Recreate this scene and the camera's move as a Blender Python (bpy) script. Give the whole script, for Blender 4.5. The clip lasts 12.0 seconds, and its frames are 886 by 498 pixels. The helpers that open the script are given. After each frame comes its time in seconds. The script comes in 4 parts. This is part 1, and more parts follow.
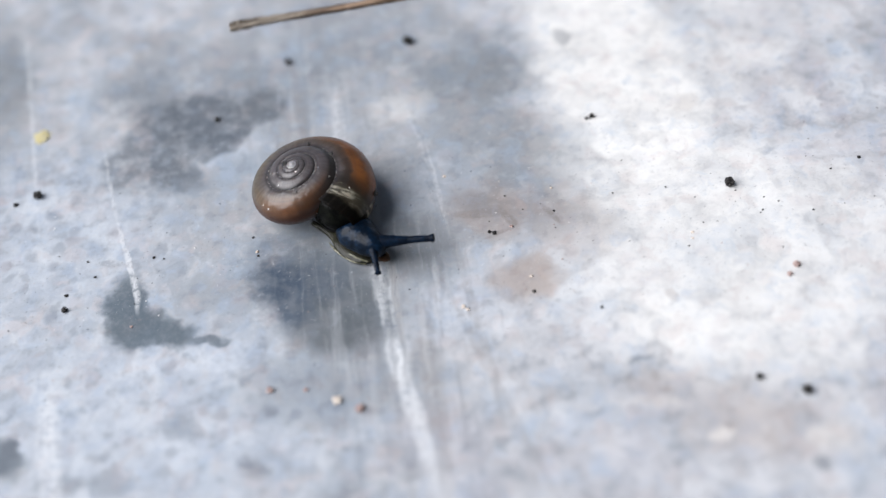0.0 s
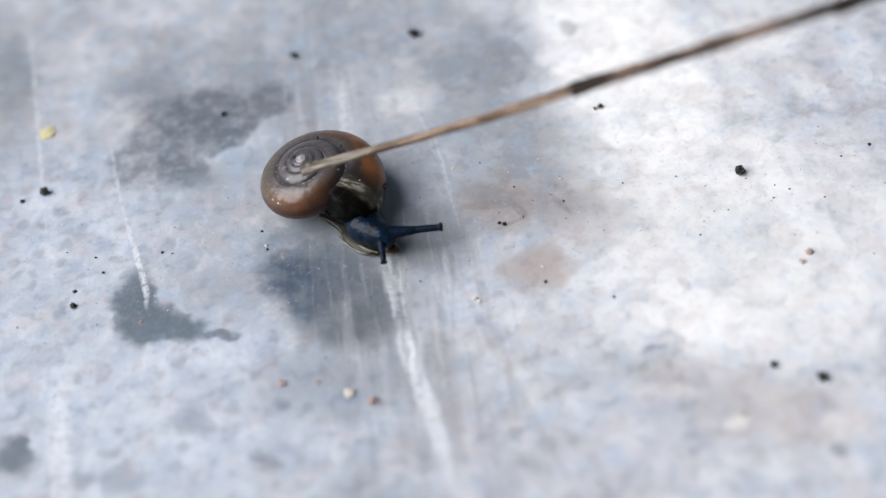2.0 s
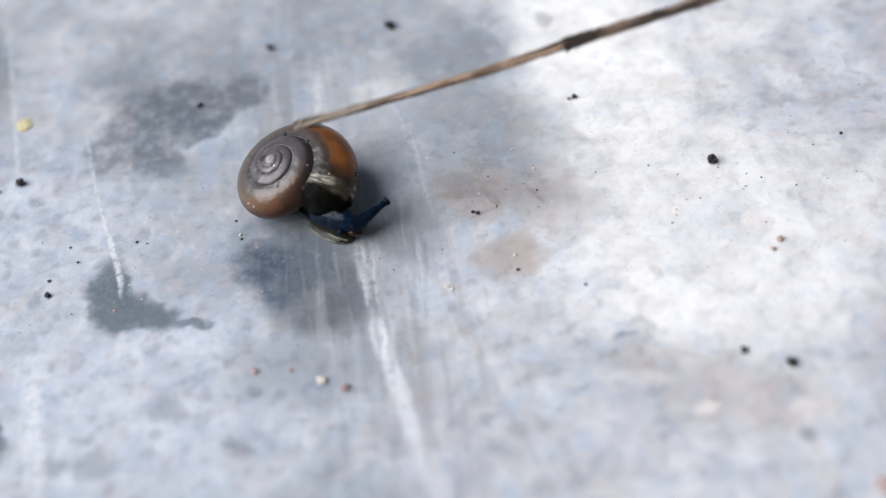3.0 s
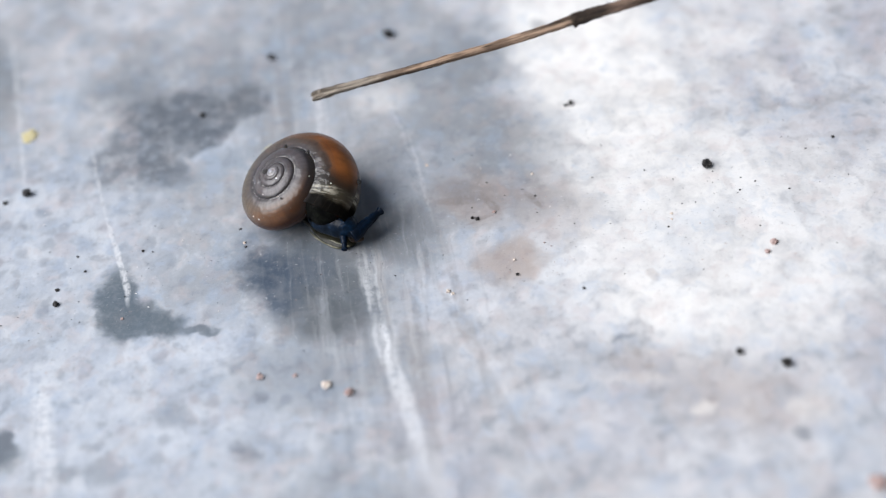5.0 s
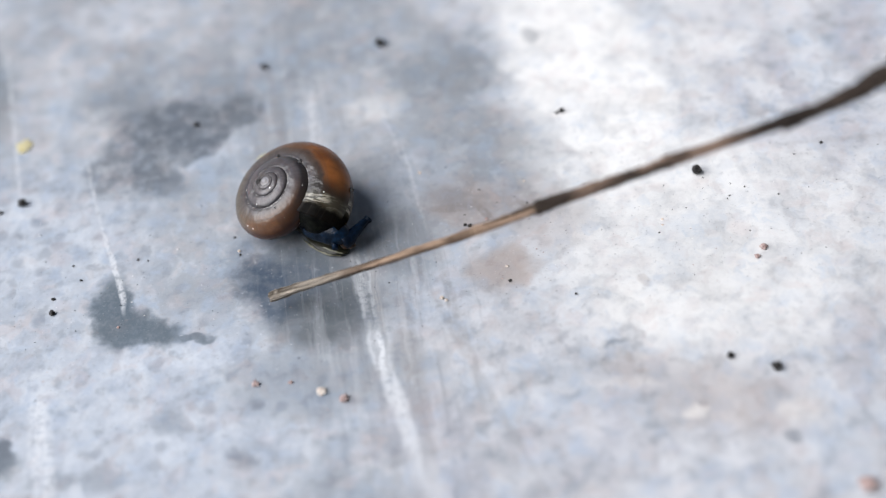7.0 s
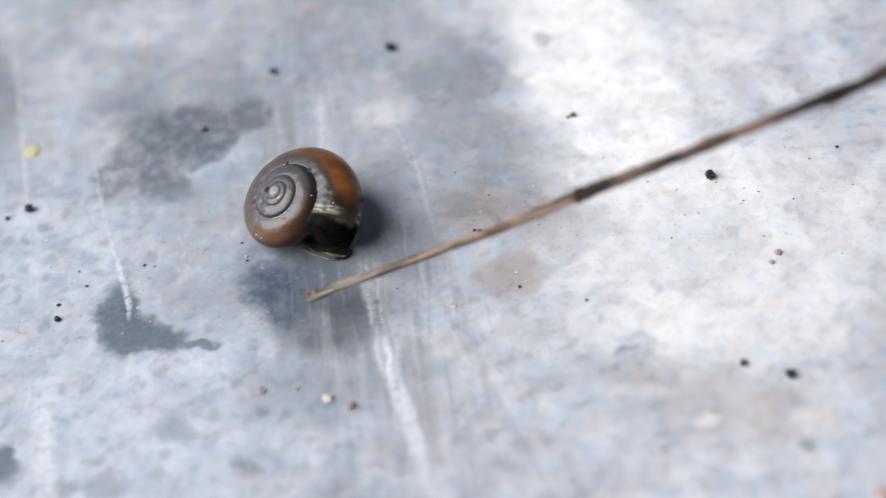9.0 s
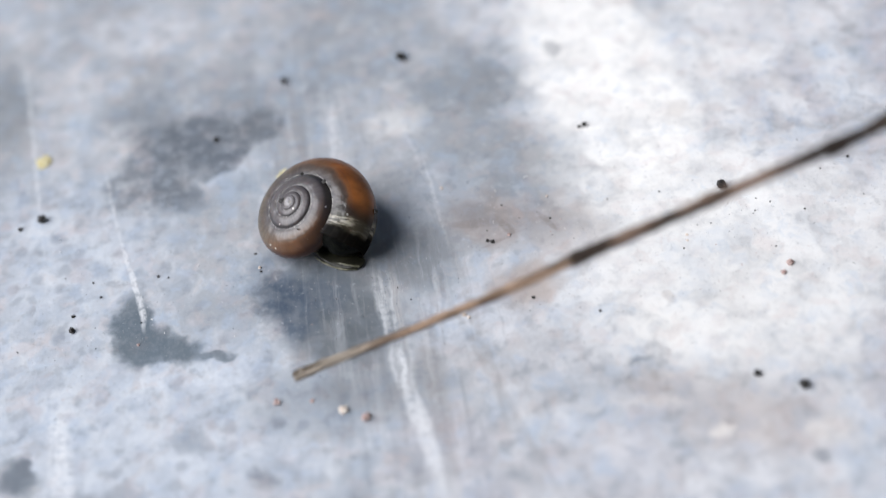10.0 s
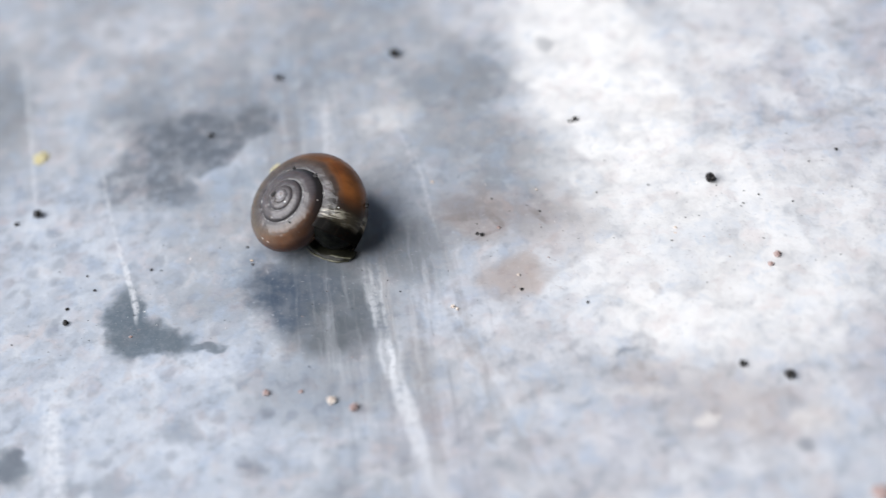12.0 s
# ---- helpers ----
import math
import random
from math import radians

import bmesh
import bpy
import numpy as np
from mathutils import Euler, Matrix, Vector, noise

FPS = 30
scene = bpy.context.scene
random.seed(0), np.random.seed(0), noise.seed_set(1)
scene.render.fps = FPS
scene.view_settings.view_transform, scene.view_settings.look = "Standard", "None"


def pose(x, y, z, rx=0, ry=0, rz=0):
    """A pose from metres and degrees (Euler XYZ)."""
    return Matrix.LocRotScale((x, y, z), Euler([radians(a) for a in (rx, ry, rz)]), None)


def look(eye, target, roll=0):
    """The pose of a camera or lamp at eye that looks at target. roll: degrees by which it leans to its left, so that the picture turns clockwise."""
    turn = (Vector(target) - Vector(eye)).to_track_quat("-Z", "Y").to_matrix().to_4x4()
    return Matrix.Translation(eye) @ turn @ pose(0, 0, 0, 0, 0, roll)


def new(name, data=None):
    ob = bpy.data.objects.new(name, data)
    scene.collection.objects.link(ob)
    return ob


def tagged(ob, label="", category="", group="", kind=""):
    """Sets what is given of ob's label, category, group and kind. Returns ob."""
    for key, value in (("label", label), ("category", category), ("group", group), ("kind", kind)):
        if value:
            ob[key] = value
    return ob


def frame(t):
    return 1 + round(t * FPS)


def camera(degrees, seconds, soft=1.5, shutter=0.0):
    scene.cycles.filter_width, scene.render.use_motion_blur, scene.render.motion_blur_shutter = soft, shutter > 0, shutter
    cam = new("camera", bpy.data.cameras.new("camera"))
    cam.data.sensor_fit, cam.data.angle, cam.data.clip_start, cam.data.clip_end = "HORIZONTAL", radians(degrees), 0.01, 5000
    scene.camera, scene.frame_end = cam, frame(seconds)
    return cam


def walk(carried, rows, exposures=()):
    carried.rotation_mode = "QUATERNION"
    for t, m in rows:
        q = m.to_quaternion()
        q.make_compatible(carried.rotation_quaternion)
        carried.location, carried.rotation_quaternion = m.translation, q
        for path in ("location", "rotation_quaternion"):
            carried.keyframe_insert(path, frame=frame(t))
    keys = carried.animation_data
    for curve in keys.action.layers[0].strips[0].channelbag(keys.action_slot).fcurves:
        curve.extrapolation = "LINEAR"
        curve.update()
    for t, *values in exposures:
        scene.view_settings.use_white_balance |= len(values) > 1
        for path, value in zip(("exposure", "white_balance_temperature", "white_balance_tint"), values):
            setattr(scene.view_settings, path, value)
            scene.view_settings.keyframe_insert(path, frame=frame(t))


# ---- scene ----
cam = camera(35, 12.0, soft=1.2, shutter=0.5)
cam.data.dof.use_dof = True
cam.data.dof.focus_distance = 0.162
cam.data.dof.aperture_fstop = 8.5
walk(cam, [
    (0.0, look((-0.00004, -0.10283, 0.12259), (-0.00000, -0.00000, 0.00001), -7.99)),
    (0.1, look((0.00007, -0.10276, 0.12281), (0.00058, 0.00030, 0.00042), -7.96)),
    (0.2, look((0.00033, -0.10265, 0.12306), (0.00144, 0.00067, 0.00089), -7.93)),
    (0.3, look((0.00007, -0.10275, 0.12314), (0.00128, 0.00061, 0.00100), -7.91)),
    (0.4, look((-0.00083, -0.10305, 0.12305), (-0.00016, 0.00017, 0.00079), -7.88)),
    (0.5, look((-0.00127, -0.10334, 0.12296), (-0.00069, -0.00026, 0.00058), -7.85)),
    (0.6, look((-0.00160, -0.10397, 0.12252), (-0.00107, -0.00117, -0.00009), -7.85)),
    (0.7, look((-0.00149, -0.10427, 0.12236), (-0.00057, -0.00141, -0.00020), -7.85)),
    (0.8, look((-0.00144, -0.10437, 0.12238), (-0.00019, -0.00125, 0.00004), -7.84)),
    (0.9, look((-0.00174, -0.10451, 0.12235), (-0.00051, -0.00117, 0.00020), -7.84)),
    (1.0, look((-0.00219, -0.10500, 0.12203), (-0.00114, -0.00180, -0.00024), -7.84)),
    (1.1, look((-0.00240, -0.10486, 0.12186), (-0.00163, -0.00170, -0.00044), -7.94)),
    (1.2, look((-0.00240, -0.10462, 0.12178), (-0.00169, -0.00141, -0.00047), -8.04)),
    (1.3, look((-0.00253, -0.10446, 0.12163), (-0.00203, -0.00126, -0.00064), -8.13)),
    (1.4, look((-0.00256, -0.10438, 0.12142), (-0.00215, -0.00127, -0.00093), -8.23)),
    (1.5, look((-0.00237, -0.10424, 0.12125), (-0.00185, -0.00118, -0.00113), -8.33)),
    (1.6, look((-0.00202, -0.10424, 0.12108), (-0.00128, -0.00142, -0.00151), -8.34)),
    (1.7, look((-0.00190, -0.10418, 0.12095), (-0.00116, -0.00154, -0.00178), -8.35)),
    (1.8, look((-0.00184, -0.10395, 0.12098), (-0.00116, -0.00131, -0.00176), -8.35)),
    (1.9, look((-0.00168, -0.10348, 0.12120), (-0.00095, -0.00062, -0.00135), -8.36)),
    (2.0, look((-0.00178, -0.10310, 0.12135), (-0.00127, -0.00009, -0.00108), -8.37)),
    (2.1, look((-0.00166, -0.10327, 0.12130), (-0.00139, -0.00045, -0.00129), -8.38)),
    (2.2, look((-0.00118, -0.10358, 0.12113), (-0.00080, -0.00109, -0.00174), -8.39)),
    (2.3, look((-0.00075, -0.10364, 0.12117), (-0.00031, -0.00123, -0.00176), -8.41)),
    (2.4, look((-0.00025, -0.10329, 0.12155), (0.00032, -0.00057, -0.00111), -8.42)),
    (2.5, look((-0.00001, -0.10297, 0.12192), (0.00043, 0.00006, -0.00049), -8.43)),
    (2.6, look((-0.00013, -0.10321, 0.12177), (0.00022, 0.00018, -0.00034), -8.40)),
    (2.7, look((-0.00006, -0.10371, 0.12141), (0.00040, -0.00022, -0.00062), -8.37)),
    (2.8, look((0.00047, -0.10430, 0.12097), (0.00148, -0.00081, -0.00105), -8.34)),
    (2.9, look((0.00074, -0.10473, 0.12066), (0.00206, -0.00108, -0.00122), -8.31)),
    (3.0, look((0.00045, -0.10537, 0.12017), (0.00152, -0.00176, -0.00175), -8.28)),
    (3.1, look((0.00019, -0.10495, 0.12112), (0.00093, -0.00215, -0.00148), -8.39)),
    (3.2, look((0.00020, -0.10393, 0.12259), (0.00090, -0.00133, -0.00018), -8.51)),
    (4.8, look((-0.00074, -0.10639, 0.12274), (0.00027, -0.00280, 0.00081), -8.85)),
    (4.9, look((-0.00046, -0.10643, 0.12298), (0.00074, -0.00299, 0.00092), -8.75)),
    (5.0, look((-0.00001, -0.10650, 0.12320), (0.00153, -0.00323, 0.00100), -8.66)),
    (5.1, look((0.00011, -0.10657, 0.12301), (0.00155, -0.00316, 0.00093), -8.70)),
    (5.2, look((0.00010, -0.10682, 0.12267), (0.00132, -0.00344, 0.00056), -8.73)),
    (5.3, look((0.00012, -0.10708, 0.12233), (0.00115, -0.00373, 0.00018), -8.77)),
    (5.4, look((0.00047, -0.10729, 0.12203), (0.00163, -0.00395, -0.00012), -8.80)),
    (5.5, look((0.00077, -0.10739, 0.12182), (0.00201, -0.00393, -0.00023), -8.84)),
    (5.6, look((0.00073, -0.10727, 0.12194), (0.00215, -0.00356, 0.00010), -8.81)),
    (5.7, look((0.00067, -0.10737, 0.12187), (0.00225, -0.00362, 0.00006), -8.78)),
    (5.8, look((0.00040, -0.10771, 0.12159), (0.00195, -0.00418, -0.00039), -8.75)),
    (5.9, look((0.00028, -0.10784, 0.12149), (0.00192, -0.00431, -0.00049), -8.72)),
    (6.0, look((-0.00004, -0.10789, 0.12146), (0.00151, -0.00429, -0.00046), -8.69)),
    (6.1, look((-0.00019, -0.10801, 0.12160), (0.00113, -0.00435, -0.00026), -8.72)),
    (6.2, look((-0.00020, -0.10804, 0.12183), (0.00101, -0.00421, 0.00010), -8.75)),
    (6.3, look((-0.00001, -0.10815, 0.12199), (0.00131, -0.00423, 0.00034), -8.77)),
    (6.4, look((0.00021, -0.10802, 0.12236), (0.00165, -0.00377, 0.00098), -8.80)),
    (6.5, look((0.00039, -0.10804, 0.12259), (0.00193, -0.00362, 0.00136), -8.83)),
    (6.6, look((0.00049, -0.10791, 0.12295), (0.00249, -0.00362, 0.00161), -8.78)),
    (6.7, look((0.00044, -0.10766, 0.12340), (0.00273, -0.00340, 0.00205), -8.72)),
    (6.8, look((-0.00003, -0.10762, 0.12367), (0.00215, -0.00359, 0.00213), -8.67)),
    (6.9, look((-0.00011, -0.10759, 0.12394), (0.00234, -0.00380, 0.00220), -8.61)),
    (7.0, look((-0.00025, -0.10740, 0.12435), (0.00241, -0.00368, 0.00255), -8.56)),
    (7.1, look((-0.00032, -0.10733, 0.12421), (0.00169, -0.00334, 0.00263), -8.74)),
    (7.2, look((0.00002, -0.10693, 0.12437), (0.00180, -0.00233, 0.00331), -8.93)),
    (8.8, look((0.00234, -0.10652, 0.12254), (0.00310, -0.00165, 0.00169), -9.42)),
    (8.9, look((0.00203, -0.10648, 0.12242), (0.00284, -0.00139, 0.00176), -9.45)),
    (9.0, look((0.00121, -0.10670, 0.12208), (0.00155, -0.00165, 0.00139), -9.47)),
    (9.1, look((0.00084, -0.10668, 0.12225), (0.00090, -0.00189, 0.00134), -9.52)),
    (9.2, look((0.00111, -0.10655, 0.12251), (0.00154, -0.00190, 0.00148), -9.57)),
    (9.3, look((0.00118, -0.10647, 0.12274), (0.00178, -0.00199, 0.00155), -9.61)),
    (9.4, look((0.00070, -0.10637, 0.12298), (0.00093, -0.00207, 0.00164), -9.66)),
    (9.5, look((0.00060, -0.10578, 0.12364), (0.00082, -0.00116, 0.00258), -9.71)),
    (9.6, look((0.00026, -0.10521, 0.12415), (0.00054, -0.00009, 0.00353), -9.65)),
    (9.7, look((-0.00008, -0.10525, 0.12414), (0.00026, -0.00022, 0.00344), -9.59)),
    (9.8, look((-0.00034, -0.10573, 0.12374), (0.00013, -0.00125, 0.00257), -9.53)),
    (9.9, look((-0.00049, -0.10589, 0.12363), (0.00024, -0.00163, 0.00227), -9.47)),
    (10.0, look((-0.00069, -0.10553, 0.12396), (0.00024, -0.00097, 0.00286), -9.41)),
    (10.1, look((-0.00072, -0.10547, 0.12403), (-0.00017, -0.00049, 0.00329), -9.47)),
    (10.2, look((-0.00074, -0.10592, 0.12366), (-0.00057, -0.00101, 0.00286), -9.54)),
    (10.3, look((-0.00036, -0.10620, 0.12344), (-0.00017, -0.00121, 0.00271), -9.60)),
    (10.4, look((0.00031, -0.10635, 0.12333), (0.00081, -0.00113, 0.00280), -9.67)),
    (10.5, look((0.00070, -0.10642, 0.12329), (0.00124, -0.00091, 0.00301), -9.73)),
    (10.6, look((0.00098, -0.10657, 0.12337), (0.00143, -0.00114, 0.00303), -9.83)),
    (10.7, look((0.00134, -0.10661, 0.12356), (0.00181, -0.00114, 0.00324), -9.94)),
    (10.8, look((0.00181, -0.10653, 0.12384), (0.00238, -0.00091, 0.00366), -10.04)),
    (10.9, look((0.00185, -0.10667, 0.12393), (0.00211, -0.00113, 0.00369), -10.15)),
    (11.0, look((0.00188, -0.10669, 0.12413), (0.00181, -0.00109, 0.00394), -10.25)),
    (11.1, look((0.00179, -0.10691, 0.12420), (0.00184, -0.00132, 0.00400), -10.20)),
    (11.2, look((0.00180, -0.10730, 0.12411), (0.00205, -0.00191, 0.00374), -10.16)),
    (11.3, look((0.00159, -0.10743, 0.12426), (0.00183, -0.00197, 0.00394), -10.11)),
    (11.4, look((0.00099, -0.10732, 0.12462), (0.00082, -0.00154, 0.00458), -10.07)),
    (11.5, look((0.00074, -0.10717, 0.12501), (0.00052, -0.00104, 0.00528), -10.02)),
    (11.6, look((0.00095, -0.10734, 0.12468), (0.00043, -0.00127, 0.00490), -10.08)),
    (11.7, look((0.00122, -0.10759, 0.12427), (0.00047, -0.00167, 0.00436), -10.14)),
    (11.8, look((0.00149, -0.10776, 0.12394), (0.00050, -0.00189, 0.00397), -10.19)),
    (11.9, look((0.00171, -0.10796, 0.12358), (0.00042, -0.00219, 0.00353), -10.25)),
    (12.0, look((0.00241, -0.10819, 0.12319), (0.00132, -0.00253, 0.00304), -10.31)),
], [(0.0, 0.34, 6120, 11), (12.0, 0.34, 6120, 11)])


# ---- light: soft overcast daylight, brightest from one side ----
world = bpy.data.worlds.new("sky")
scene.world = world
world.use_nodes = True
wn = world.node_tree.nodes
sky = wn.new("ShaderNodeTexSky")
sky.sky_type, sky.sun_disc = "NISHITA", False
sky.air_density, sky.dust_density, sky.ozone_density = 1.0, 1.7, 1.0
sky.sun_elevation, sky.sun_rotation = radians(44), radians(-91)
world.node_tree.links.new(sky.outputs[0], wn["Background"].inputs[0])
wn["Background"].inputs[1].default_value = 0.036
sun = new("sun", bpy.data.lights.new("sun", "SUN"))
sun.data.energy, sun.data.angle, sun.data.color = 4.0, radians(62), (1.0, 0.975, 0.945)
sun.matrix_world = look((-1.42, -0.02, 1.36), (0, 0, 0))


def mm(x, y, z, rx=0, ry=0, rz=0):
    """A pose from millimetres and degrees."""
    return pose(x / 1000, y / 1000, z / 1000, rx, ry, rz)


# ---- materials ----
def material(name, rough=0.5, **extra):
    m = bpy.data.materials.new(name)
    m.use_nodes = True
    b = m.node_tree.nodes["Principled BSDF"]
    b.inputs["Roughness"].default_value = rough
    for key, value in extra.items():
        b.inputs[key.replace("_", " ")].default_value = value
    return m, m.node_tree, b


def node(nt, kind, **values):
    n = nt.nodes.new("ShaderNode" + kind)
    for key, value in values.items():
        setattr(n, key, value)
    return n


def feed(nt, target, source):
    if hasattr(source, "links"):
        nt.links.new(source, target)
    else:
        target.default_value = source


def noise_tex(nt, vec, scale, detail=4, rough=0.55):
    n = node(nt, "TexNoise")
    feed(nt, n.inputs["Vector"], vec)
    n.inputs["Scale"].default_value, n.inputs["Detail"].default_value, n.inputs["Roughness"].default_value = scale, detail, rough
    return n.outputs["Fac"]


def ramp(nt, value, low, high, to_low=0.0, to_high=1.0, smooth=True):
    n = node(nt, "MapRange", interpolation_type="SMOOTHSTEP" if smooth else "LINEAR")
    feed(nt, n.inputs["Value"], value)
    for key, v in (("From Min", low), ("From Max", high), ("To Min", to_low), ("To Max", to_high)):
        n.inputs[key].default_value = v
    return n.outputs["Result"]


def calc(nt, op, a, b=0.0):
    n = node(nt, "Math", operation=op)
    feed(nt, n.inputs[0], a)
    feed(nt, n.inputs[1], b)
    return n.outputs[0]


def blend(nt, fac, a, b):
    n = node(nt, "Mix", data_type="RGBA")
    feed(nt, n.inputs["Factor"], fac)
    feed(nt, n.inputs["A"], (*a, 1) if isinstance(a, tuple) else a)
    feed(nt, n.inputs["B"], (*b, 1) if isinstance(b, tuple) else b)
    return n.outputs["Result"]


def scaled(nt, vec, s):
    n = node(nt, "VectorMath", operation="MULTIPLY")
    feed(nt, n.inputs[0], vec)
    n.inputs[1].default_value = s
    return n.outputs[0]


def bump(nt, bsdf, height, strength, distance):
    n = node(nt, "Bump")
    feed(nt, n.inputs["Height"], height)
    n.inputs["Strength"].default_value, n.inputs["Distance"].default_value = strength, distance
    nt.links.new(n.outputs[0], bsdf.inputs["Normal"])


# tone patches of the slab, stains and some painted shade: x, y, half length, half width (mm), turn, softness, strength
DAMP = [
    (-36.2, -2.9, 5.4, 2.2, 94, 0.30, 0.90), (-32.9, -5.6, 5.1, 2.1, -29, 0.30, 0.90), (-34.8, -6.6, 2.8, 1.8, -174, 0.35, 0.90),
    (-28.0, -7.8, 3.3, 0.6, -15, 0.40, 0.75), (-48.4, -20.0, 2.4, 1.5, -56, 0.50, 0.80),
]
COOL = [
    (-33.6, -17.0, 21.5, 11.2, 170, 0.60, 0.85), (-44.5, 9.9, 12.5, 9.4, 127, 0.80, 0.75), (-28.5, -10.6, 8.3, 2.6, 177, 0.50, 1.00),
    (-46.9, -6.0, 9.0, 6.6, 121, 0.80, 0.70), (-34.7, 10.4, 9.3, 4.2, 150, 0.90, 0.25), (-22.5, 22.2, 2.7, 2.5, 89, 0.70, 0.70),
    (0.9, 10.5, 4.3, 3.2, 32, 0.90, 0.45), (-0.7, -8.3, 5.1, 3.7, -1, 0.80, 0.65), (4.8, -6.2, 4.1, 2.4, 31, 0.80, 0.50),
    (17.7, -7.0, 7.1, 4.0, 62, 0.80, 0.40), (-23.0, -17.4, 8.9, 7.5, 128, 0.70, 0.60), (12.9, -0.7, 3.3, 2.6, 161, 0.90, 0.35),
    (18.1, 9.3, 3.8, 2.7, 83, 0.90, 0.40),
]
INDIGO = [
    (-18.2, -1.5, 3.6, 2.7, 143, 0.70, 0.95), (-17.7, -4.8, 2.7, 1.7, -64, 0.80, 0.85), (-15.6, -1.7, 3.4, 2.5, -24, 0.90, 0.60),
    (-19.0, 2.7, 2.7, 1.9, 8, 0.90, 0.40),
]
CLOUDY = [
    (-20.4, 27.4, 3.5, 3.1, 20, 0.25, 0.80), (-28.0, 26.0, 6.7, 5.1, -10, 0.28, 0.95), (-33.4, 27.7, 3.1, 2.5, 136, 0.40, 0.75),
    (-31.8, 20.1, 5.6, 2.9, -76, 0.30, 0.85), (-37.1, 19.7, 3.1, 3.2, -153, 0.50, 0.70), (-25.1, 22.8, 4.2, 2.6, 39, 0.25, 0.85),
    (-34.7, 23.2, 3.3, 3.5, -165, 0.50, 0.60), (-37.6, 32.9, 3.8, 3.9, 153, 0.90, 0.30),
]
TRAIL = [
    (-7.6, -4.7, 3.8, 0.3, -91, 0.60, 0.45), (-6.0, -5.9, 5.0, 0.5, -90, 0.60, 0.50), (-6.5, -14.7, 3.0, 0.85, 96, 0.50, 0.95),
    (-5.4, -20.7, 3.7, 0.8, 103, 0.60, 0.75), (-4.4, -26.3, 3.5, 0.8, 102, 0.70, 0.60), (-3.2, -31.4, 4.0, 0.9, 104, 0.80, 0.50),
    (-3.3, -11.5, 4.8, 0.3, 91, 0.70, 0.45), (-1.4, -6.1, 3.7, 0.3, -93, 0.80, 0.35),
]
# grey stains; the ones by the snail also paint in its soft shadow
GREY_STAINS_SHADE = [
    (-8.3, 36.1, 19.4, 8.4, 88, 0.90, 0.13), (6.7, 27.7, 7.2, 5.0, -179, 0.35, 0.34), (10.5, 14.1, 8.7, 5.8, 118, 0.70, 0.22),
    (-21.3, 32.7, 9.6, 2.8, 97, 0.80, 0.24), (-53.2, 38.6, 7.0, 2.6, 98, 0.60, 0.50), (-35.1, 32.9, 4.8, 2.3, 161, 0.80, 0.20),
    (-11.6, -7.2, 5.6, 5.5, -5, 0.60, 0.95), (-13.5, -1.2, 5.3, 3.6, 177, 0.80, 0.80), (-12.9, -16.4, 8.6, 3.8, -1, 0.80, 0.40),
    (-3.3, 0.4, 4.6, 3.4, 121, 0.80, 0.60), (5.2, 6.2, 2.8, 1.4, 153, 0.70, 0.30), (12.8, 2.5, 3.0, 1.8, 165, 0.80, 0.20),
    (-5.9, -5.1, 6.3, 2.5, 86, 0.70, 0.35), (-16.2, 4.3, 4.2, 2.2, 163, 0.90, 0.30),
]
SPOTS = [
    (18.9, 32.7, 1.1, 1.0, 104, 0.60, 0.45), (-12.7, 32.9, 0.9, 0.7, 100, 0.70, 0.30), (11.5, 24.8, 0.6, 0.6, 104, 0.70, 0.35),
    (-48.0, -19.2, 1.3, 0.9, 124, 0.60, 0.90), (-49.2, -20.6, 1.7, 1.2, 113, 0.70, 0.70), (-29.8, -19.1, 1.6, 1.2, 150, 0.80, 0.45),
    (-22.3, -25.5, 1.0, 0.8, 142, 0.80, 0.50), (-37.4, -24.7, 1.7, 1.2, 153, 0.80, 0.45), (-41.4, -24.3, 1.2, 0.9, 144, 0.80, 0.50),
    (3.4, -26.5, 0.7, 0.6, 158, 0.70, 0.50), (34.3, -33.9, 0.8, 0.5, 173, 0.80, 0.60), (19.0, -18.7, 1.0, 0.5, -159, 0.80, 0.50),
    (-29.1, 16.3, 1.9, 1.5, 118, 0.80, 0.35),
]
PALE = [
    (24.8, 25.2, 23.8, 9.1, 98, 0.35, 1.00), (29.3, 3.7, 14.7, 9.1, 135, 0.60, 0.85), (30.0, -9.8, 15.6, 10.7, 159, 0.60, 0.80),
    (25.1, -15.3, 7.5, 3.8, 146, 0.45, 0.95), (41.9, -8.3, 12.7, 10.5, 66, 0.80, 0.55), (41.8, 28.5, 10.0, 6.5, 76, 0.90, 0.50),
    (26.4, 12.2, 10.1, 7.1, 103, 0.50, 0.90), (-2.6, 24.1, 3.0, 2.1, -159, 0.80, 0.50), (25.3, -29.0, 1.3, 0.6, 169, 0.50, 1.00),
    (19.4, -24.1, 2.2, 0.5, 168, 0.70, 0.70), (35.7, -31.1, 1.6, 1.5, -160, 0.90, 0.50), (46.2, -15.2, 4.8, 2.4, 70, 0.90, 0.40),
]
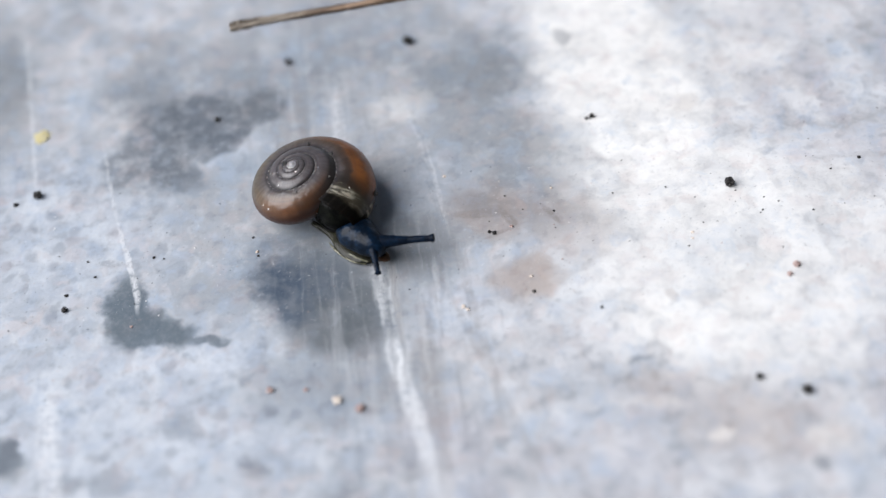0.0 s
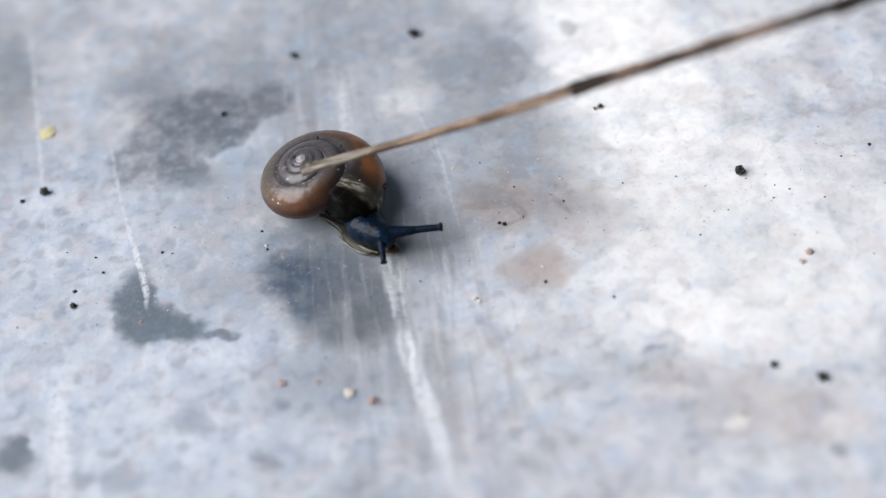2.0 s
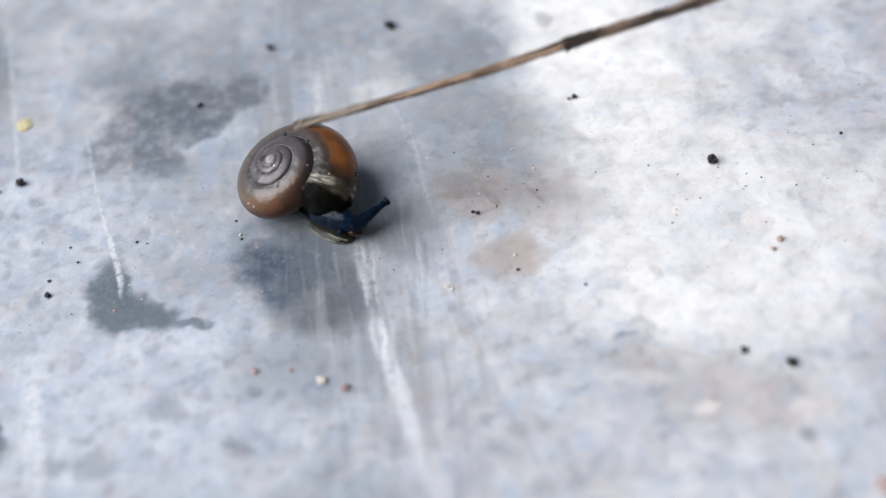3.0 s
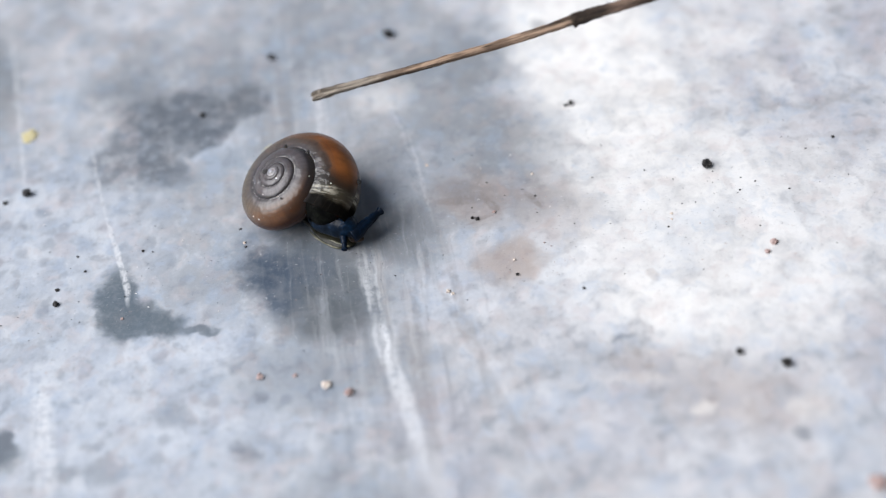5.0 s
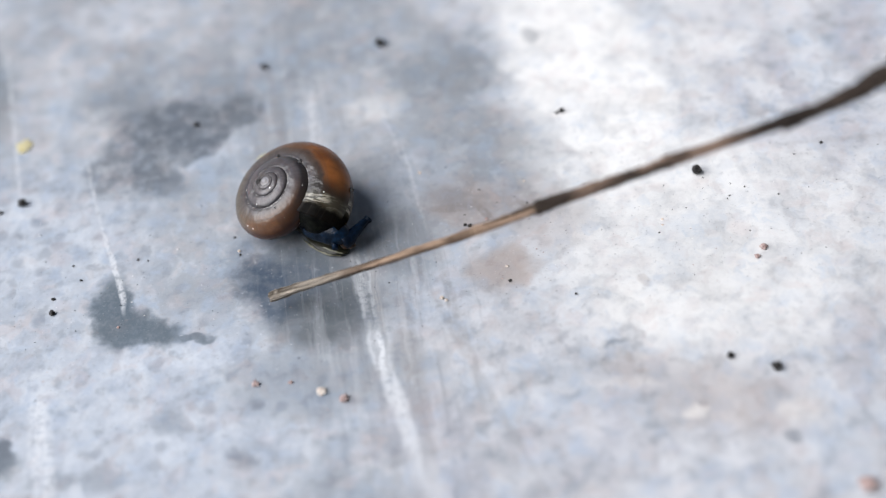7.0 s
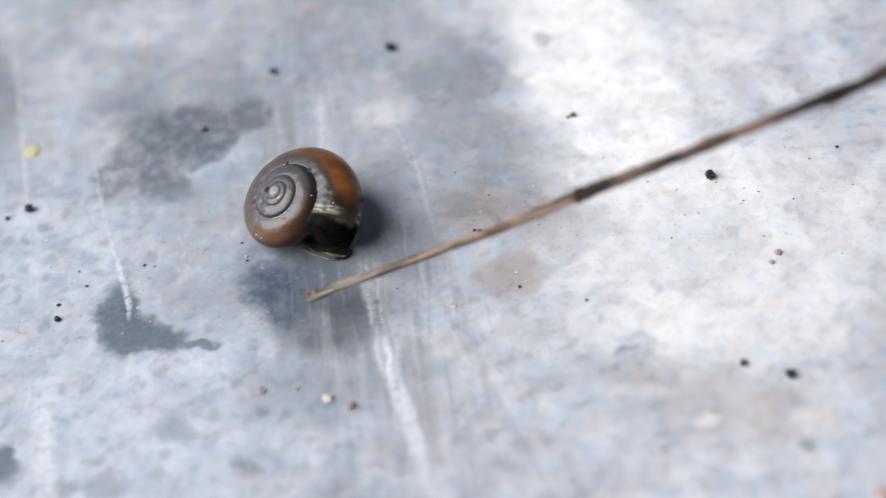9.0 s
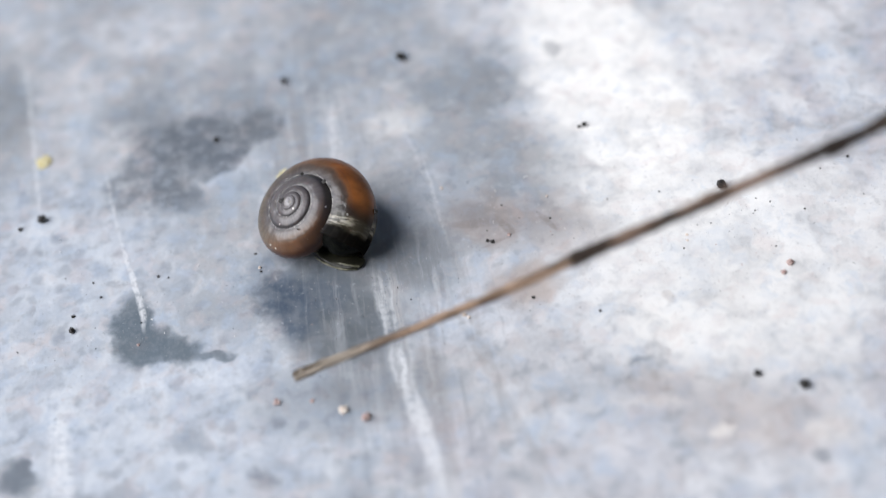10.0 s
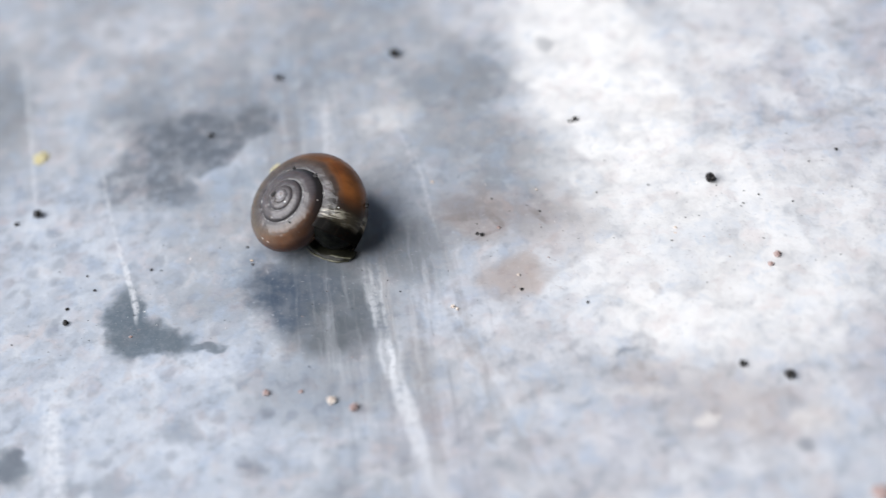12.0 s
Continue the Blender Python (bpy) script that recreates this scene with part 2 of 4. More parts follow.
LIGHT = [
    (11.3, -17.0, 16.4, 12.6, 146, 0.70, 0.65), (25.2, -31.0, 21.5, 10.2, 169, 0.70, 0.80), (40.3, -21.8, 11.3, 8.7, 66, 0.80, 0.70),
    (4.4, -29.5, 9.9, 7.5, 165, 0.80, 0.60), (48.6, 21.1, 20.1, 18.0, 68, 0.70, 0.85), (47.5, -0.7, 10.9, 10.0, 50, 0.80, 0.70),
    (-35.4, 50.0, 6.0, 4.0, 174, 0.80, 0.60), (-43.8, 40.8, 5.5, 4.0, 133, 0.90, 0.45), (-44.2, 31.3, 6.0, 4.4, 139, 0.90, 0.45),
    (-53.0, 59.2, 6.1, 4.3, 129, 0.90, 0.30), (12.4, 41.3, 7.5, 3.9, 144, 0.80, 0.70), (15.4, 22.2, 5.1, 3.3, 91, 0.80, 0.60),
    (-6.4, 22.4, 6.9, 4.6, -97, 0.90, 0.40), (-21.8, 45.7, 6.3, 5.4, 86, 0.90, 0.30),
]
LAVENDER = [
    (47.5, 21.2, 3.1, 2.0, 87, 0.70, 0.60), (48.6, 14.9, 3.6, 1.1, 99, 0.80, 0.50), (42.0, 18.3, 3.5, 1.9, 75, 0.90, 0.40),
    (60.1, 23.6, 6.5, 2.2, 71, 0.80, 0.65), (51.3, 6.9, 5.9, 2.5, 172, 0.80, 0.40), (43.7, -24.4, 5.2, 2.0, 71, 0.80, 0.50),
    (17.2, -27.6, 5.2, 1.6, 66, 0.80, 0.45), (50.4, 1.9, 1.9, 1.6, 61, 0.80, 0.35), (-2.8, -25.2, 4.3, 3.1, 149, 0.80, 0.55),
    (-0.7, -32.2, 3.0, 2.8, 113, 0.80, 0.55), (46.3, 31.4, 4.5, 4.3, 75, 0.90, 0.30), (13.0, -30.6, 5.2, 2.7, 168, 0.90, 0.30),
]
STREAKS = [
    (-7.2, -6.8, 5.2, 0.8, 98, 0.60, 0.35), (-10.7, 21.9, 7.6, 0.6, 87, 0.70, 0.50), (-5.9, -8.7, 6.5, 0.5, 93, 0.80, 0.25),
    (-50.0, 32.3, 15.3, 0.2, -83, 0.80, 0.40), (-39.0, 17.2, 5.3, 0.2, -80, 0.80, 0.40), (-37.3, 8.7, 3.0, 0.2, -75, 0.70, 0.60),
    (-36.2, 4.1, 2.7, 0.3, -79, 0.60, 0.75), (-35.3, -0.2, 2.3, 0.3, -85, 0.60, 0.80), (-43.9, -19.9, 6.2, 1.0, -84, 0.80, 0.70),
    (-1.0, 17.5, 6.8, 0.2, -80, 0.80, 0.30), (0.3, 10.2, 5.4, 0.2, -85, 0.80, 0.40),
]
BROWN = [
    (24.0, -10.8, 0.8, 0.6, -21, 0.80, 0.28), (19.9, -20.7, 0.6, 0.6, -10, 0.60, 0.45), (8.7, -5.5, 3.2, 2.4, -1, 0.80, 0.65),
    (6.2, 5.0, 4.5, 3.3, -27, 0.70, 0.45), (14.2, 1.3, 4.9, 3.8, -48, 0.80, 0.35), (27.5, -27.3, 8.0, 3.0, -29, 0.80, 0.35),
    (21.1, -22.9, 0.6, 0.6, -23, 0.60, 0.50), (21.4, -23.1, 3.5, 2.0, 159, 0.80, 0.35), (31.9, 17.9, 1.3, 1.1, 36, 0.80, 0.25),
]
DARK_LINES = [
    (3.7, -19.4, 11.3, 0.4, -74, 0.90, 0.25), (2.6, -10.9, 9.2, 0.4, -84, 0.90, 0.30), (-5.9, -5.5, 6.3, 0.3, -88, 0.80, 0.40),
    (-3.0, -19.7, 9.7, 0.8, -89, 0.80, 0.35), (50.8, 5.3, 5.8, 0.3, 173, 0.80, 0.18), (4.9, 4.6, 2.5, 0.5, -7, 0.80, 0.50),
    (8.0, 3.4, 1.5, 0.4, -62, 0.80, 0.60), (7.1, 1.5, 1.8, 0.2, 18, 0.80, 0.50), (12.9, 3.3, 1.6, 0.3, -63, 0.60, 0.60),
    (-15.4, 27.4, 6.5, 0.6, 94, 0.80, 0.40),
]
WIPED = [
    (-5.4, -13.4, 20.2, 9.1, -81, 0.70, 1.00), (-13.3, 25.9, 13.9, 7.8, 89, 0.70, 0.70),
]


def slab_material():
    m, nt, b = material("weathered_slab", 0.55)
    pos = scaled(nt, node(nt, "TexCoord").outputs["Object"], (1000, 1000, 1000))
    warp = node(nt, "TexNoise")
    feed(nt, warp.inputs["Vector"], pos)
    warp.inputs["Scale"].default_value, warp.inputs["Detail"].default_value = 0.45, 6
    off = node(nt, "VectorMath", operation="MULTIPLY_ADD")
    feed(nt, off.inputs[0], warp.outputs["Color"])
    off.inputs[1].default_value, off.inputs[2].default_value = (3.2, 3.2, 0), (-1.6, -1.6, 0)

    def shifted(amount):
        add = node(nt, "VectorMath", operation="MULTIPLY_ADD")
        feed(nt, add.inputs[0], off.outputs[0])
        add.inputs[1].default_value = (amount, amount, 0)
        feed(nt, add.inputs[2], pos)
        return add.outputs[0]

    bent, little = shifted(1.0), shifted(0.22)
    large = noise_tex(nt, pos, 0.045, 5, 0.6)
    middle = noise_tex(nt, bent, 0.22, 6, 0.62)
    fine = noise_tex(nt, pos, 1.3, 5, 0.7)
    grain = noise_tex(nt, pos, 5.0, 3, 0.7)

    def mask(vec, row):
        x, y, rx, ry, turn, soft, strength = row
        p = node(nt, "VectorMath", operation="SUBTRACT")
        feed(nt, p.inputs[0], vec)
        p.inputs[1].default_value = (x, y, 0)
        c, t = math.cos(radians(turn)), math.sin(radians(turn))
        along, across = [], []
        for axis, out in (((c / rx, t / rx, 0), along), ((-t / ry, c / ry, 0), across)):
            dot = node(nt, "VectorMath", operation="DOT_PRODUCT")
            nt.links.new(p.outputs[0], dot.inputs[0])
            dot.inputs[1].default_value = axis
            out.append(calc(nt, "MULTIPLY", dot.outputs["Value"], dot.outputs["Value"]))
        d = calc(nt, "ADD", along[0], across[0])
        return ramp(nt, d, (1 - soft) ** 2, (1 + soft) ** 2, strength, 0.0)

    def masks(vec, rows, breakup):
        total = mask(vec, rows[0])
        for row in rows[1:]:
            total = calc(nt, "MAXIMUM", total, mask(vec, row))
        return calc(nt, "MULTIPLY", total, breakup)

    # round soft spots, on some of the cells only
    cells = node(nt, "TexVoronoi", feature="SMOOTH_F1")
    feed(nt, cells.inputs["Vector"], little)
    cells.inputs["Scale"].default_value, cells.inputs["Smoothness"].default_value = 0.40, 0.35
    chosen = node(nt, "SeparateColor")
    nt.links.new(cells.outputs["Color"], chosen.inputs[0])
    spotted = calc(nt, "MULTIPLY", ramp(nt, cells.outputs["Distance"], 0.44, 0.16), ramp(nt, chosen.outputs[0], 0.50, 0.62))
    flushed = calc(nt, "MULTIPLY", ramp(nt, cells.outputs["Distance"], 0.60, 0.20), ramp(nt, chosen.outputs[1], 0.55, 0.68))
    broken = ramp(nt, middle, 0.25, 0.6, 0.6, 1.0)
    hue = noise_tex(nt, shifted(2.0), 0.10, 5, 0.6)
    blush = noise_tex(nt, shifted(1.5), 0.24, 5, 0.62)
    clots = noise_tex(nt, little, 0.55, 3, 0.5)
    colour = blend(nt, ramp(nt, large, 0.36, 0.62), (0.290, 0.312, 0.342), (0.342, 0.362, 0.388))
    colour = blend(nt, ramp(nt, hue, 0.50, 0.66, 0, 0.5), colour, (0.30, 0.365, 0.445))
    colour = blend(nt, ramp(nt, hue, 0.48, 0.32, 0, 0.5), colour, (0.375, 0.355, 0.348))
    pale = blend(nt, ramp(nt, middle, 0.33, 0.62), (0.76, 0.745, 0.72), (0.865, 0.85, 0.82))
    pale = blend(nt, ramp(nt, hue, 0.5, 0.7, 0, 0.4), pale, (0.65, 0.68, 0.715))
    light = blend(nt, ramp(nt, middle, 0.36, 0.6), (0.535, 0.535, 0.555), (0.65, 0.65, 0.665))
    light = blend(nt, ramp(nt, hue, 0.48, 0.64, 0, 0.5), light, (0.52, 0.565, 0.62))
    cool = blend(nt, ramp(nt, middle, 0.36, 0.6), (0.435, 0.475, 0.54), (0.555, 0.592, 0.645))
    whole = ramp(nt, fine, 0.3, 0.6, 0.85, 1.0)
    mottle = calc(nt, "MULTIPLY", ramp(nt, clots, 0.62, 0.42, 0.72, 1.0), ramp(nt, fine, 0.62, 0.42, 0.8, 1.0))
    wiped = noise_tex(nt, scaled(nt, little, (0.9, 0.06, 1)), 1.0, 4, 0.6)
    smear = calc(nt, "MULTIPLY", ramp(nt, wiped, 0.36, 0.56, 0.45, 1.0), ramp(nt, fine, 0.40, 0.54, 0.3, 1.0))
    worn = ramp(nt, fine, 0.36, 0.58, 0.25, 1.0)
    patchy = calc(nt, "MULTIPLY", ramp(nt, wiped, 0.34, 0.54, 0.55, 1.0), ramp(nt, fine, 0.36, 0.54, 0.55, 1.0))
    blue_zone = masks(bent, COOL, 1.0)
    for rows, tint, cut in ((LIGHT, light, broken), (COOL, cool, ramp(nt, clots, 0.34, 0.56, 0.75, 1.0)), (PALE, pale, ramp(nt, middle, 0.25, 0.6, 0.8, 1.0)), (LAVENDER, (0.36, 0.355, 0.395), broken)):
        colour = blend(nt, masks(bent, rows, cut), colour, tint)
    # watery mottle: pale blooms, dark clots, spots, pinkish and bluish flushes; calmer where the slab is pale
    pale_zone = masks(bent, PALE, 1.0)
    lively = ramp(nt, pale_zone, 0.0, 1.0, 1.0, 0.30)

    def bloom(value, low, high, amount, tint):
        return blend(nt, calc(nt, "MULTIPLY", ramp(nt, value, low, high, 0, amount), lively), colour, tint)

    patch = noise_tex(nt, shifted(0.5), 0.34, 4, 0.6)
    colour = bloom(middle, 0.52, 0.70, 0.30, (0.72, 0.73, 0.75))
    colour = bloom(middle, 0.44, 0.30, 0.36, (0.22, 0.235, 0.26))
    colour = bloom(patch, 0.51, 0.66, 0.36, (0.36, 0.435, 0.55))
    colour = bloom(patch, 0.46, 0.34, 0.28, (0.44, 0.395, 0.38))
    colour = bloom(clots, 0.55, 0.70, 0.16, (0.74, 0.755, 0.79))
    colour = bloom(clots, 0.46, 0.32, 0.32, (0.205, 0.225, 0.265))
    colour = blend(nt, calc(nt, "MULTIPLY", spotted, ramp(nt, blue_zone, 0.1, 0.8, 0.07, 0.45)), colour, (0.20, 0.22, 0.265))
    colour = blend(nt, calc(nt, "MULTIPLY", flushed, 0.14), colour, (0.62, 0.50, 0.47))
    colour = blend(nt, ramp(nt, blush, 0.54, 0.68, 0, 0.26), colour, (0.60, 0.50, 0.475))
    colour = blend(nt, ramp(nt, blush, 0.44, 0.32, 0, 0.26), colour, (0.40, 0.50, 0.62))
    for rows, vec, tint, cut in ((CLOUDY, bent, (0.100, 0.117, 0.140), mottle), (GREY_STAINS_SHADE, bent, (0.085, 0.10, 0.112), broken), (BROWN, bent, (0.33, 0.247, 0.197), broken),
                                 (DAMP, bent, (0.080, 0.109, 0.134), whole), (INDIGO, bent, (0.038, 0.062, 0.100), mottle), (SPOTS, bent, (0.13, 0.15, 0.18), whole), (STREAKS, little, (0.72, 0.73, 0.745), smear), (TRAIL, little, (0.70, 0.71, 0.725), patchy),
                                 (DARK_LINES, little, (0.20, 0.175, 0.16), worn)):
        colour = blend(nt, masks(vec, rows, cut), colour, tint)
    # streaks wiped along one way, where the snail's trail runs
    zone = masks(bent, WIPED, 1.0)
    colour = blend(nt, calc(nt, "MULTIPLY", zone, ramp(nt, wiped, 0.52, 0.68, 0, 0.22)), colour, (0.60, 0.61, 0.63))
    colour = blend(nt, calc(nt, "MULTIPLY", zone, ramp(nt, wiped, 0.48, 0.32, 0, 0.32)), colour, (0.15, 0.16, 0.18))
    # fine pores, rusty specks and pale flecks
    colour = blend(nt, ramp(nt, fine, 0.48, 0.28, 0, 0.18), colour, (0.19, 0.20, 0.22))
    colour = blend(nt, ramp(nt, fine, 0.58, 0.74, 0, 0.10), colour, (0.82, 0.83, 0.85))
    dust = noise_tex(nt, pos, 2.6, 3, 0.75)
    colour = blend(nt, ramp(nt, dust, 0.66, 0.72, 0, 0.25), colour, (0.88, 0.88, 0.88))
    colour = blend(nt, ramp(nt, dust, 0.335, 0.29, 0, 0.55), colour, (0.12, 0.12, 0.13))
    rust = noise_tex(nt, scaled(nt, pos, (1, 1, 0)), 0.9, 4, 0.65)
    colour = blend(nt, ramp(nt, rust, 0.66, 0.76, 0, 0.35), colour, (0.50, 0.34, 0.28))
    nt.links.new(colour, b.inputs["Base Color"])
    nt.links.new(ramp(nt, middle, 0.3, 0.7, 0.42, 0.68), b.inputs["Roughness"])
    bump(nt, b, calc(nt, "ADD", fine, calc(nt, "MULTIPLY", grain, 0.3)), 0.16, 0.00025)
    return m


def shell_material():
    """u runs along the growth of the shell, v round the section of its tube."""
    m, nt, b = material("snail_shell", 0.35, Coat_Weight=0.5, Coat_IOR=1.55, Coat_Roughness=0.17, Specular_IOR_Level=0.2, Subsurface_Weight=0.1, Subsurface_Scale=0.0010,
                        Subsurface_Radius=(1.0, 0.45, 0.2))
    uv = node(nt, "UVMap", uv_map="growth").outputs[0]
    sep = node(nt, "SeparateXYZ")
    nt.links.new(uv, sep.inputs[0])
    u, v = sep.outputs[0], sep.outputs[1]
    pos = scaled(nt, node(nt, "TexCoord").outputs["Object"], (1000, 1000, 1000))
    blotch = noise_tex(nt, pos, 0.35, 4, 0.6)
    lines = noise_tex(nt, scaled(nt, uv, (420, 2.2, 1)), 1.0, 4, 0.6)
    grain = noise_tex(nt, pos, 3.0, 4, 0.7)
    grey = blend(nt, ramp(nt, lines, 0.3, 0.7), (0.066, 0.056, 0.057), (0.094, 0.081, 0.082))
    olive = blend(nt, ramp(nt, lines, 0.3, 0.7), (0.066, 0.049, 0.030), (0.108, 0.080, 0.050))
    amber = blend(nt, ramp(nt, blotch, 0.3, 0.7), (0.110, 0.036, 0.006), (0.235, 0.078, 0.015))
    # v: 0 at the outer rim, 0.25 at the top, 0.5 at the axis
    jitter = calc(nt, "ADD", v, calc(nt, "MULTIPLY", calc(nt, "SUBTRACT", blotch, 0.5), 0.09))
    outer = ramp(nt, u, 0.79, 0.83)
    colour = blend(nt, calc(nt, "MULTIPLY", outer, ramp(nt, jitter, 0.26, 0.12)), grey, olive)
    late = ramp(nt, u, 0.905, 0.958)
    early = calc(nt, "MULTIPLY", ramp(nt, u, 0.876, 0.840, 0, 0.72), outer)
    warm = calc(nt, "MAXIMUM", calc(nt, "MULTIPLY", late, ramp(nt, jitter, 0.215, 0.13)), calc(nt, "MULTIPLY", early, ramp(nt, jitter, 0.225, 0.11)))
    warm = calc(nt, "MAXIMUM", warm, calc(nt, "MULTIPLY", outer, ramp(nt, jitter, 0.06, 0.0, 0, 0.4)))
    colour = blend(nt, warm, colour, amber)
    colour = blend(nt, ramp(nt, v, 0.72, 0.95), colour, amber)
    # shade below the shell is painted in: dark brown underside and lower rim
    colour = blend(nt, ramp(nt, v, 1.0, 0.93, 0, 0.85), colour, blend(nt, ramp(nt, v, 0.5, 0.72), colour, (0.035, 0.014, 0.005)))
    rim = calc(nt, "MAXIMUM", ramp(nt, jitter, 0.11, 0.0), ramp(nt, v, 0.72, 0.86))
    colour = blend(nt, calc(nt, "MULTIPLY", calc(nt, "MULTIPLY", rim, ramp(nt, u, 0.93, 0.88)), 0.88), colour, (0.046, 0.014, 0.005))
    # brown-black smear where the two tones meet
    meet = calc(nt, "MULTIPLY", ramp(nt, jitter, 0.155, 0.19), ramp(nt, jitter, 0.235, 0.20))
    colour = blend(nt, calc(nt, "MULTIPLY", meet, calc(nt, "MULTIPLY", late, ramp(nt, blotch, 0.35, 0.6, 0.35, 0.9))), colour, (0.040, 0.026, 0.018))
    # the part by the lip is thin and shows the dark olive body, with pale torn streaks
    edge = ramp(nt, v, 0.2, 0.07)
    lip = calc(nt, "ADD", u, calc(nt, "MULTIPLY", calc(nt, "SUBTRACT", blotch, 0.5), 0.008))
    lip = calc(nt, "SUBTRACT", lip, calc(nt, "MULTIPLY", edge, 0.002))
    colour = blend(nt, calc(nt, "MULTIPLY", ramp(nt, calc(nt, "SUBTRACT", lip, calc(nt, "MULTIPLY", edge, 0.004)), 0.968, 0.978), 0.92), colour, (0.016, 0.012, 0.008))
    colour = blend(nt, calc(nt, "MULTIPLY", ramp(nt, lip, 0.980, 0.984), 0.8), colour, (0.050, 0.044, 0.029))
    torn = noise_tex(nt, scaled(nt, uv, (420, 9, 1)), 1.0, 4, 0.7)
    pale = calc(nt, "MULTIPLY", calc(nt, "MULTIPLY", ramp(nt, lip, 0.980, 0.984), ramp(nt, lip, 0.992, 0.988)), ramp(nt, torn, 0.45, 0.60))
    colour = blend(nt, calc(nt, "MULTIPLY", pale, ramp(nt, v, 0.06, 0.17, 0.12, 0.95)), colour, (0.36, 0.33, 0.255))
    # past the streaks near black, with the shade of the mouth painted in
    colour = blend(nt, ramp(nt, lip, 0.988, 0.992, 0, 0.95), colour, blend(nt, calc(nt, "MULTIPLY", ramp(nt, torn, 0.45, 0.65), ramp(nt, lip, 0.9945, 0.991)), (0.003, 0.003, 0.003), (0.008, 0.008, 0.006)))
    # the film by the lip is dull
    nt.links.new(calc(nt, "MULTIPLY", ramp(nt, lip, 0.986, 0.991, 0.6, 0.03), ramp(nt, rim, 0.0, 1.0, 1.0, 0.35)), b.inputs["Coat Weight"])
    nt.links.new(ramp(nt, lip, 0.986, 0.991, 0.2, 0.0), b.inputs["Specular IOR Level"])
    # dark seams between the coils, with broken pale glints painted on the inner side
    inner = ramp(nt, u, 0.85, 0.80)
    colour = blend(nt, calc(nt, "MULTIPLY", inner, ramp(nt, v, 0.165, 0.115, 0, 0.9)), colour, (0.016, 0.013, 0.014))
    colour = blend(nt, calc(nt, "MULTIPLY", ramp(nt, v, 0.222, 0.238, 0, 0.6), ramp(nt, v, 0.5, 0.4)), colour, (0.026, 0.022, 0.022))
    seam_glint = calc(nt, "MULTIPLY", ramp(nt, v, 0.238, 0.248), calc(nt, "MULTIPLY", ramp(nt, grain, 0.5, 0.62), ramp(nt, v, 0.40, 0.32)))
    colour = blend(nt, calc(nt, "MULTIPLY", seam_glint, ramp(nt, u, 0.80, 0.84, 0.3, 0.75)), colour, (0.42, 0.39, 0.36))
    spiral = noise_tex(nt, scaled(nt, uv, (14, 40, 1)), 1.0, 3, 0.6)
    colour = blend(nt, ramp(nt, spiral, 0.5, 0.75, 0, 0.35), colour, (0.035, 0.028, 0.024))
    colour = blend(nt, ramp(nt, u, 0.30, 0.08, 0, 0.75), colour, (0.40, 0.38, 0.38))
    # white dots: pale flecks and tiny glints painted into the colour
    dots = node(nt, "TexVoronoi")
    feed(nt, dots.inputs["Vector"], pos)
    dots.inputs["Scale"].default_value = 1.15
    pick = node(nt, "SeparateColor")
    nt.links.new(dots.outputs["Color"], pick.inputs[0])
    dot = calc(nt, "MULTIPLY", ramp(nt, dots.outputs["Distance"], 0.13, 0.07), ramp(nt, pick.outputs[0], 0.82, 0.84))
    colour = blend(nt, dot, colour, (0.75, 0.72, 0.66))
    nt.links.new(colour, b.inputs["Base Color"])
    nt.links.new(ramp(nt, grain, 0.3, 0.7, 0.3, 0.5), b.inputs["Roughness"])
    bump(nt, b, calc(nt, "ADD", lines, calc(nt, "MULTIPLY", grain, 0.5)), 0.2, 0.0001)
    dent = node(nt, "Bump")
    ribs = noise_tex(nt, scaled(nt, uv, (700, 5, 1)), 1.0, 3, 0.6)
    nt.links.new(calc(nt, "ADD", noise_tex(nt, pos, 0.9, 3, 0.5), calc(nt, "MULTIPLY", ribs, 0.07)), dent.inputs["Height"])
    dent.inputs["Strength"].default_value, dent.inputs["Distance"].default_value = 0.6, 0.0004
    nt.links.new(dent.outputs[0], b.inputs["Coat Normal"])
    return m


def skin_material(name, dark, light, scale=2.6, rough=0.25, relief=0.3, coat=0.3, gloss=0.25):
    m, nt, b = material(name, rough, Specular_IOR_Level=gloss, Coat_Weight=coat, Coat_Roughness=0.2)
    pos = scaled(nt, node(nt, "TexCoord").outputs["Object"], (1000, 1000, 1000))
    cells = node(nt, "TexVoronoi")
    feed(nt, cells.inputs["Vector"], pos)
    cells.inputs["Scale"].default_value = scale
    tone = noise_tex(nt, pos, 0.8, 4)
    colour = blend(nt, ramp(nt, tone, 0.35, 0.7), dark, light)
    colour = blend(nt, ramp(nt, cells.outputs["Distance"], 0.35, 0.7, 0, 0.6), colour, dark)
    nt.links.new(colour, b.inputs["Base Color"])
    bump(nt, b, calc(nt, "SUBTRACT", calc(nt, "MULTIPLY", tone, 1.6), calc(nt, "MULTIPLY", cells.outputs["Distance"], 0.35)), relief, 0.0002)
    nt.links.new(b.inputs["Normal"].links[0].from_socket, b.inputs["Coat Normal"])
    return m


